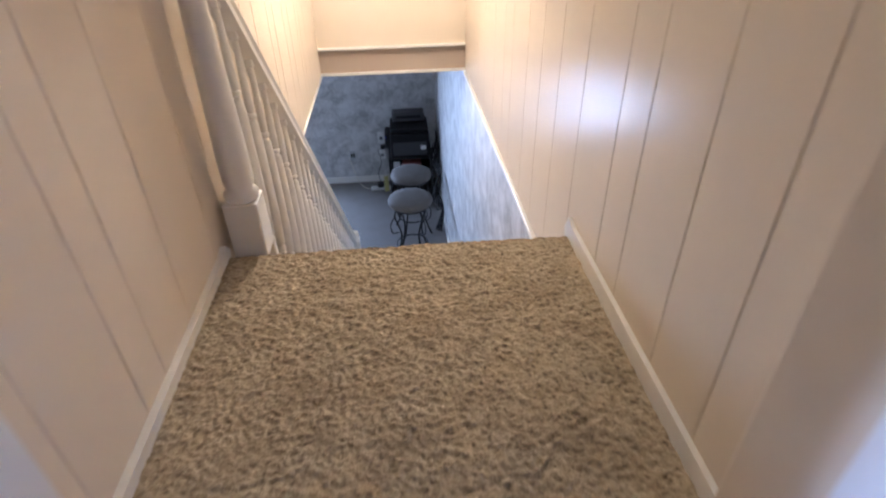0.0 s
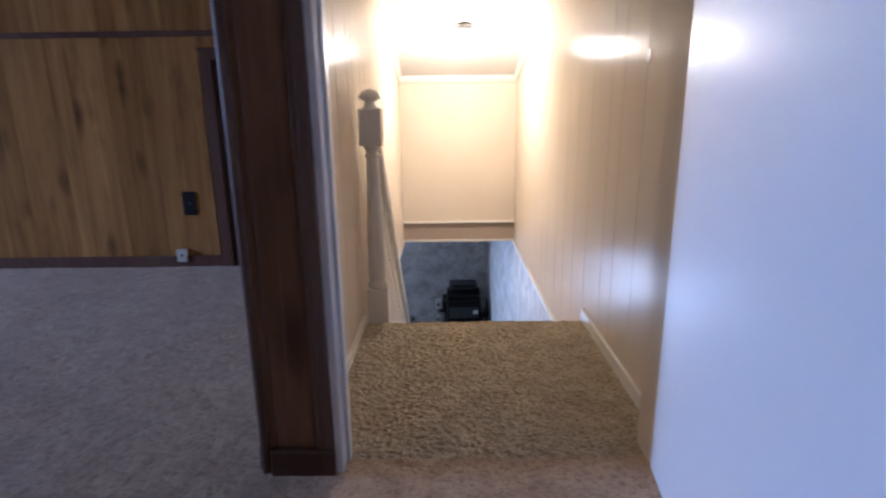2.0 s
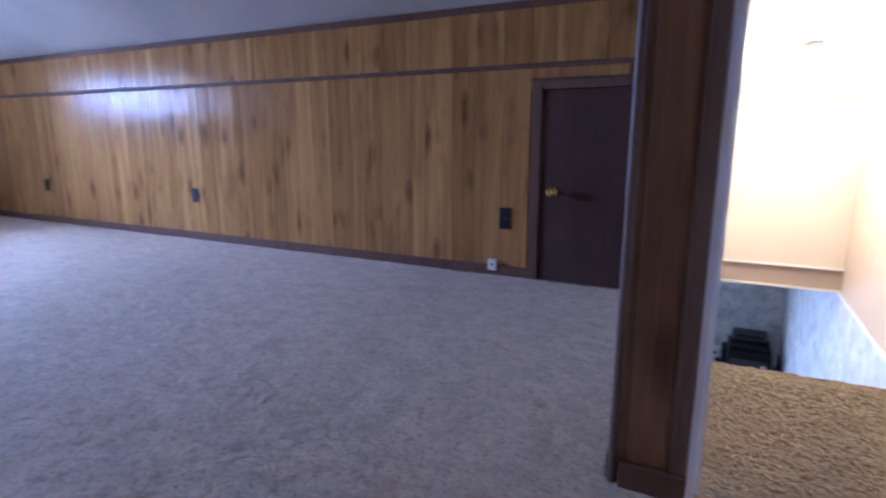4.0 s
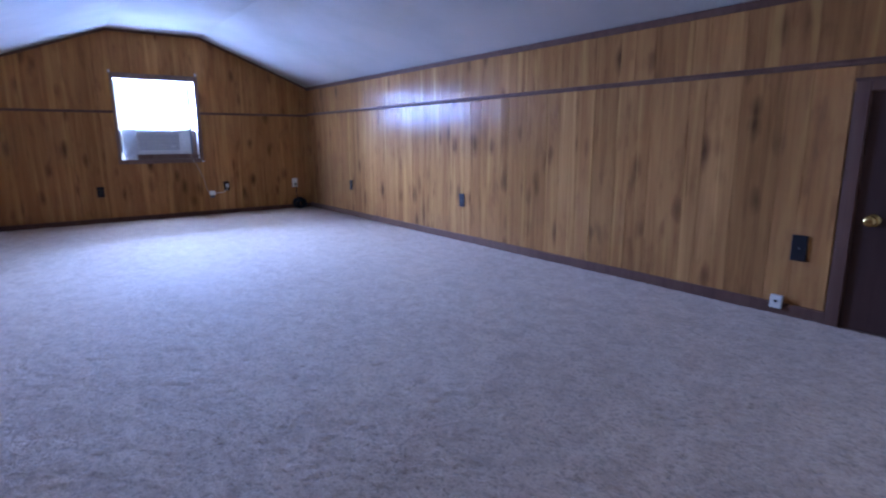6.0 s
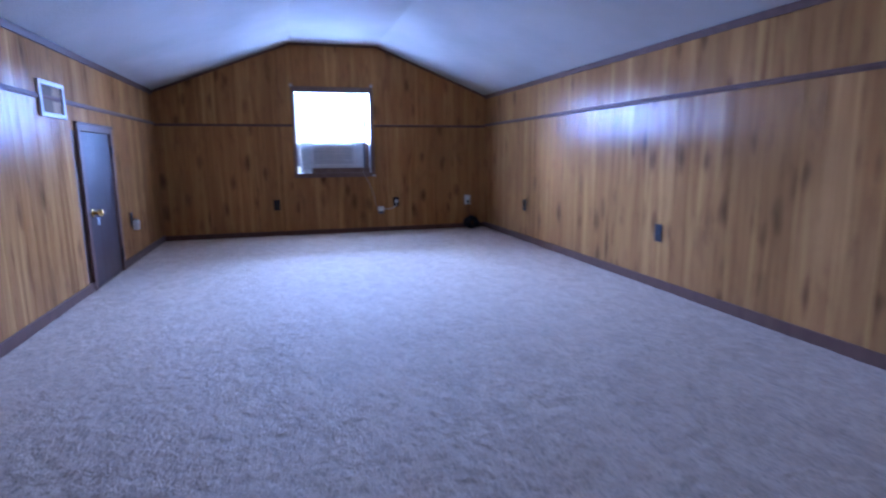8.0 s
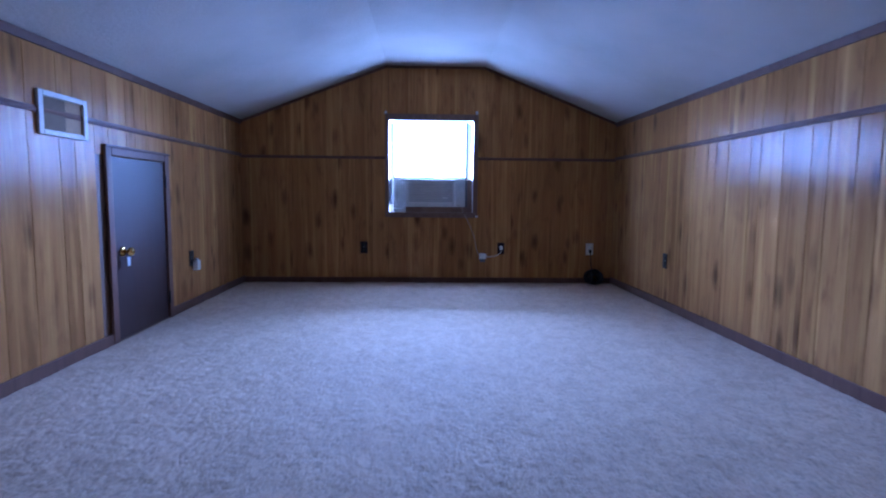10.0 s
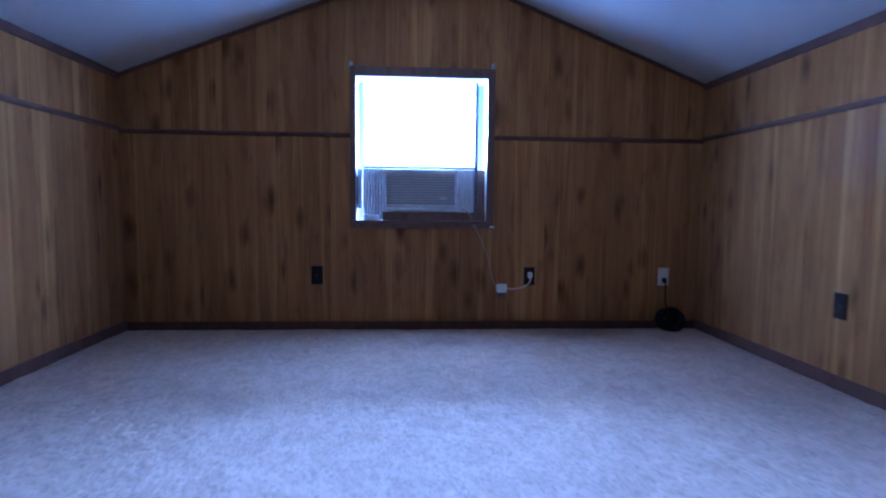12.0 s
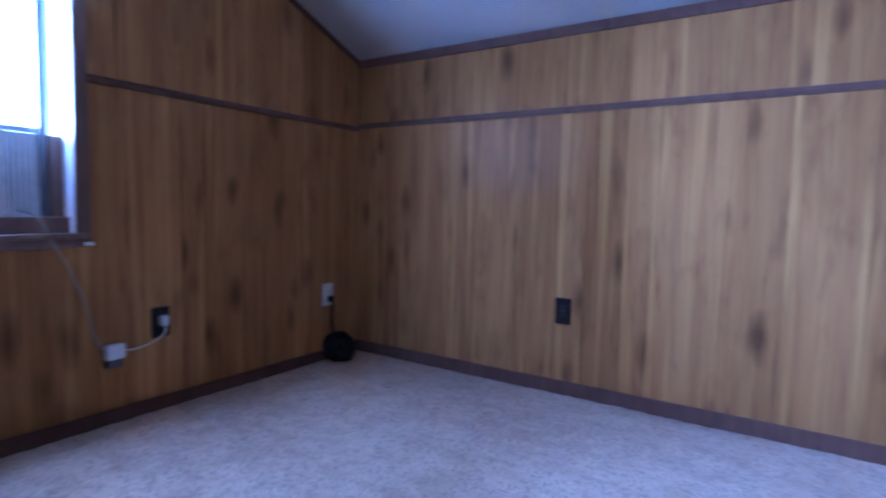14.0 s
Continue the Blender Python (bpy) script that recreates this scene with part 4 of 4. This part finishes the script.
stand = thing("printer_stand", "low dark stand holding papers under the printer", "stand", (0.18, 6.52, LOWF))
SH = 0.62
part("top", boxed(-0.27, 0.27, -0.25, 0.25, SH - 0.025, SH, bevel=0.004), BLACKPLATE, stand)
part("shelf", boxed(-0.25, 0.25, -0.23, 0.23, 0.40, 0.42, bevel=0.003), BLACKPLATE, stand)
part("side", boxed(-0.27, -0.245, -0.25, 0.25, 0.0, SH - 0.025, bevel=0.003), BLACKPLATE, stand)
part("side", boxed(0.245, 0.27, -0.25, 0.25, 0.0, SH - 0.025, bevel=0.003), BLACKPLATE, stand)
part("back", boxed(-0.245, 0.245, 0.235, 0.25, 0.0, SH - 0.025), BLACKPLATE, stand)
pk = thing("paper_pack", "red and white paper pack on the stand's shelf", "paper pack", (0.19, 6.44, LOWF + 0.42))
part("sheets", boxed(-0.12, 0.12, -0.15, 0.13, 0.0, 0.10, bevel=0.004), PINKPAPER, pk)
part("label", boxed(-0.10, 0.10, -0.153, -0.149, 0.03, 0.08), PAPER, pk, "white label")
pk2 = thing("paper_stack", "upright white papers on the shelf of the stand", "papers", (0.005, 6.285, LOWF + 0.42))
part("sheets", boxed(-0.04, 0.04, 0.0, 0.02, 0.0, 0.145, bevel=0.002), PAPER, pk2)
pk3 = thing("yellow_card", "yellow folded card beside the stand", "card", (-0.150, 6.60, LOWF))
part("card", boxed(-0.03, 0.03, 0.0, 0.012, 0.0, 0.22, bevel=0.002), YELLOW, pk3)

printer = thing("printer", "black all-in-one printer with a raised feeder and open side", "printer", (0.18, 6.52, LOWF + SH))
part("body", boxed(-0.235, 0.235, -0.235, 0.20, 0.0, 0.30, bevel=0.02), BLACKPLATE, printer)
part("front_panel", boxed(-0.205, 0.205, -0.246, -0.236, 0.03, 0.20, bevel=0.006), PRINTERGREY, printer, "dark grey front panel")
part("lid", boxed(-0.23, 0.23, -0.20, 0.20, 0.301, 0.35, bevel=0.012), BLACKPLATE, printer)
part("feeder", boxed(-0.20, 0.20, 0.00, 0.21, 0.351, 0.47, bevel=0.03), PRINTERGREY, printer, "dark grey document feeder")
part("feeder_slot", boxed(-0.15, 0.15, -0.006, 0.05, 0.41, 0.445, bevel=0.004), BLACKPLATE, printer)
part("side_tray", boxed(-0.30, -0.236, -0.18, 0.10, 0.10, 0.28, bevel=0.015), BLACKPLATE, printer)
part("tray_flap", boxed(-0.36, -0.30, -0.16, -0.10, 0.09, 0.13, bevel=0.006), BLACKPLATE, printer)
part("sticker", boxed(0.13, 0.195, -0.249, -0.2465, 0.10, 0.155), PAPER, printer, "small white sticker")
part("indicator", boxed(-0.29, -0.28, -0.183, -0.180, 0.24, 0.26), plain("blue_plastic", (0.05, 0.12, 0.7), 0.3), printer, "small blue mark")

for nm, x, z, h in (("wall_box", -0.185, -1.96, 0.075), ("wall_box", -0.185, -2.20, 0.055)):
    w = thing(nm, "small white box on the grey wall", "wall box", (x, LOWY, z), "wall boxes")
    part("box", boxed(-0.045, 0.045, -0.03, 0.0, -h, h, bevel=0.004), WHITEPLASTIC, w)
    part("slot", boxed(-0.02, 0.02, -0.032, -0.030, -h * 0.4, h * 0.2), GREYDARK, w)
po = thing("lower_outlet", "grey wall outlet with two short black plugs", "outlet", (-0.58, LOWY, -2.20))
part("plate", boxed(-0.038, 0.038, -0.006, 0.0, -0.062, 0.062, bevel=0.002), GREYPLASTIC, po)
for dx in (-0.012, 0.018):
    part("plug", boxed(dx - 0.009, dx + 0.009, -0.03, -0.006, -0.02, 0.03, bevel=0.003), BLACKPLATE, po, "black plug")
ps = thing("power_strip", "white power strip with a black adapter on the floor", "power strip", (-0.22, 6.67, LOWF))
part("strip", boxed(-0.14, 0.14, -0.03, 0.03, 0.0, 0.04, bevel=0.006), WHITEPLASTIC, ps)
part("adapter", boxed(-0.05, 0.03, -0.035, 0.035, 0.04, 0.10, bevel=0.008), BLACKPLATE, ps, "black adapter")
wire = bmesh.new()
tube(wire, smooth_path([(-0.14, 0, 0.02), (-0.22, 0.05, 0.012), (-0.30, 0.14, 0.05), (-0.39, 0.215, 0.30), (-0.40, 0.22, 0.38)]), 0.004, 6)
part("lead", wire, IVORY, ps)
wire = bmesh.new()
tube(wire, smooth_path([(0.0, 0.0, 0.10), (-0.03, 0.06, 0.22), (0.02, 0.12, 0.34), (-0.02, 0.2, 0.48)]), 0.004, 6)
part("lead", wire, BLACKPLATE, ps)
cb = thing("cable_bundle", "tangle of dark cables trailing down beside the stools", "cables", (0.50, 6.00, LOWF))
for i in range(8):
    wire = bmesh.new()
    a, e = 0.05 * (i % 4), 0.028 * (i % 3)
    tube(wire, smooth_path([(0.01, 0.52 - a, 0.86 - 0.04 * i), (0.02 - e, 0.40 - a, 0.70 + 0.05 * (i % 2)), (-0.04 - e, 0.22 - a, 0.74 - 0.04 * i), (0.018, 0.05 - a, 0.52 + 0.06 * (i % 3)), (-0.03 - e, -0.12 - a, 0.42 - 0.03 * i), (0.02, -0.26 - a, 0.22 + 0.04 * (i % 2)), (-0.02 - e, -0.40 - 0.5 * a, 0.009)]), 0.0075, 6)
    part("cable", wire, BLACKPLATE, cb)

lw = thing("window_2", "bright window in the wall of the room below", "window", ((LWX0 + LWX1) / 2, LOWY, (LWZ0 + LWZ1) / 2), "", "structure")
hw, hh = (LWX1 - LWX0) / 2, (LWZ1 - LWZ0) / 2
for a, b, c, d in ((-hw - 0.06, -hw, -hh - 0.06, hh + 0.06), (hw, hw + 0.06, -hh - 0.06, hh + 0.06), (-hw, hw, hh, hh + 0.06), (-hw, hw, -hh - 0.06, -hh)):
    part("window_frame", boxed(a, b, -0.015, 0.0, c, d, bevel=0.003), WHITE, lw)
part("muntin", boxed(-hw, hw, 0.02, 0.045, -0.018, 0.018), WHITE, lw)

# ---- panelling boards ----
WIDTHS = (0.203, 0.105, 0.152, 0.254, 0.102, 0.203, 0.229, 0.127, 0.178, 0.140)


def board_mesh(w, h, t=0.008, c=0.0016, gap=0.0006, material=PANEL):
    """A board w wide along x and h high, its face at y = 0 towards -y, with chamfered long edges."""
    key = (round(w, 4), round(h, 4), material.name)
    if key not in BOARDS:
        if material is CREAM:
            c, gap = 0.0018, 0.0006
        bm = prism([(gap, t), (gap, c * 0.8), (gap + c, 0), (w - gap - c, 0), (w - gap, c * 0.8), (w - gap, t)], "z", 0.0, h)
        BOARDS[key] = to_mesh("board", bm, material)
    return BOARDS[key]


BOARDS = {}


def board_wall(parent, start, along, facing_turn, spans, heights, cut=None, material=PANEL, widths=WIDTHS, first=0):
    """Boards side by side from start; heights gives the z range; cut tells where a door or window takes a piece out."""
    pos, i = 0.0, first
    while pos < spans - 0.02:
        w = min(widths[i % len(widths)], spans - pos)
        if spans - pos - w < 0.03:
            w = spans - pos
        for z0, z1 in heights(pos, pos + w):
            for a, b in (cut(pos, pos + w, z0, z1) if cut else ((z0, z1),)):
                if b - a > 0.01:
                    o = new("board", board_mesh(w, b - a, material=material))
                    o.parent = parent
                    o.location = (start[0] + along[0] * pos, start[1] + along[1] * pos, a)
                    o.rotation_euler = (0, 0, radians(facing_turn))
        pos += w
        i += 1


def north_cut(a, b, z0, z1):
    x0, x1 = XW + a, XW + b
    if x1 > DN0 and x0 < DN1:
        return ((max(z0, DNZ), z1),)
    return ((z0, z1),)


board_wall(wall_north, (XW, YN), (1, 0), 0, XP - XW, lambda a, b: ((0, RAIL), (RAIL, KNEE_N)), north_cut)


def south_cut(a, b, z0, z1):
    x0, x1 = XE - b, XE - a
    if x1 > DS0 and x0 < DS1:
        return ((max(z0, DSZ), z1),)
    return ((z0, z1),)


board_wall(wall_south, (XE, YS), (-1, 0), 180, XE - XW, lambda a, b: ((0, RAIL), (RAIL, KNEE_S)), south_cut, first=3)


def west_run(y_from, y_to, first):
    def heights(a, b):
        top = max(ceil_at(y_from + a), ceil_at(y_from + b)) + 0.004
        return ((0, RAIL - 0.015), (RAIL - 0.015, top))

    def cut(a, b, z0, z1):
        if y_from >= WY0 - 0.001 and y_to <= WY1 + 0.001:
            return ((z0, min(z1, WZ0)), (max(z0, WZ1), z1))
        return ((z0, z1),)
    board_wall(wall_west, (XW, y_from), (0, 1), 90, y_to - y_from, heights, cut, first=first)


west_run(YS, WY0, 1)
west_run(WY0, WY1, 5)
west_run(WY1, YN, 2)

# cream boards of the stairwell
STAIR_W = (0.042, 0.125, 0.183, 0.212, 0.135, 0.245, 0.220, 0.210, 0.20, 0.26, 0.17, 0.24, 0.30, 0.22, 0.20, 0.20, 0.20)


def stair_heights(y_from, sign, low):
    def heights(a, b):
        ya, yb = y_from + sign * a, y_from + sign * b
        return ((low(min(ya, yb), max(ya, yb)), max(stair_ceiling(ya), stair_ceiling(yb)) + 0.01),)
    return heights


def low_edge(y0, y1):
    return 0.0 if y1 < EDGE - 0.02 else LOWC


board_wall(wall_stair, (SR, SEND), (0, -1), -90, SEND - DY1, stair_heights(SEND, -1, low_edge), None, CREAM, tuple(reversed(STAIR_W)), 0)
board_wall(wall_part, (SL, DY1), (0, 1), 90, SEND - DY1, stair_heights(DY1, 1, low_edge), None, CREAM, (0.135, 0.204, 0.100, 0.170, 0.236, 0.120, 0.209), 0)


# ---- carpet pile ----
def value_noise(x, y, size, rng):
    """Smooth random values over the plane, one per cell of the given size."""
    grid = rng.uniform(-1, 1, (1024, 1024))
    u, w = x / size + 300, y / size + 300
    i, j = np.floor(u).astype(int), np.floor(w).astype(int)
    f, g = u - i, w - j
    f, g = f * f * (3 - 2 * f), g * g * (3 - 2 * g)
    i, j = i % 1023, j % 1023
    return (grid[i, j] * (1 - f) + grid[i + 1, j] * f) * (1 - g) + (grid[i, j + 1] * (1 - f) + grid[i + 1, j + 1] * f) * g


def carpet_sheet(name, areas, step, label, material, tuft, rough):
    """Soft uneven carpet surface over rectangles (x0, x1, y0, y1)."""
    rng = np.random.default_rng(11)
    verts, quads, n = [], [], 0
    for x0, x1, y0, y1 in areas:
        gx, gy = np.linspace(x0, x1, int((x1 - x0) / step) + 1), np.linspace(y0, y1, int((y1 - y0) / step) + 1)
        x, y = np.meshgrid(gx, gy)
        verts.append(np.stack([x.ravel(), y.ravel()], 1))
        k = np.arange(x.size).reshape(x.shape) + n
        quads.append(np.stack([k[:-1, :-1], k[:-1, 1:], k[1:, 1:], k[1:, :-1]], -1).reshape(-1, 4))
        n += x.size
    v, q = np.concatenate(verts), np.concatenate(quads)
    x, y = v[:, 0], v[:, 1]
    warp = 0.02 * value_noise(x, y, 0.06, rng)
    z = 0.0060 + rough * (value_noise((x + warp) * 0.75, y - warp, tuft, rng) + 0.8 * value_noise(x * 0.8, y + warp, 0.56 * tuft, rng))
    z += 0.0016 * value_noise(x, y, 0.13, rng) + 0.0015 * value_noise(x, y, 0.31, rng)
    me = bpy.data.meshes.new(name)
    me.vertices.add(len(v))
    me.vertices.foreach_set("co", np.column_stack([v, z]).reshape(-1))
    me.loops.add(q.size)
    me.loops.foreach_set("vertex_index", q.reshape(-1).astype(np.int32))
    me.polygons.add(len(q))
    me.polygons.foreach_set("loop_start", np.arange(0, q.size, 4, dtype=np.int32))
    me.polygons.foreach_set("use_smooth", np.ones(len(q), dtype=bool))
    me.update(calc_edges=True)
    me.materials.append(material)
    return tagged(new(name, me), label, "carpet pile", "", "stuff")


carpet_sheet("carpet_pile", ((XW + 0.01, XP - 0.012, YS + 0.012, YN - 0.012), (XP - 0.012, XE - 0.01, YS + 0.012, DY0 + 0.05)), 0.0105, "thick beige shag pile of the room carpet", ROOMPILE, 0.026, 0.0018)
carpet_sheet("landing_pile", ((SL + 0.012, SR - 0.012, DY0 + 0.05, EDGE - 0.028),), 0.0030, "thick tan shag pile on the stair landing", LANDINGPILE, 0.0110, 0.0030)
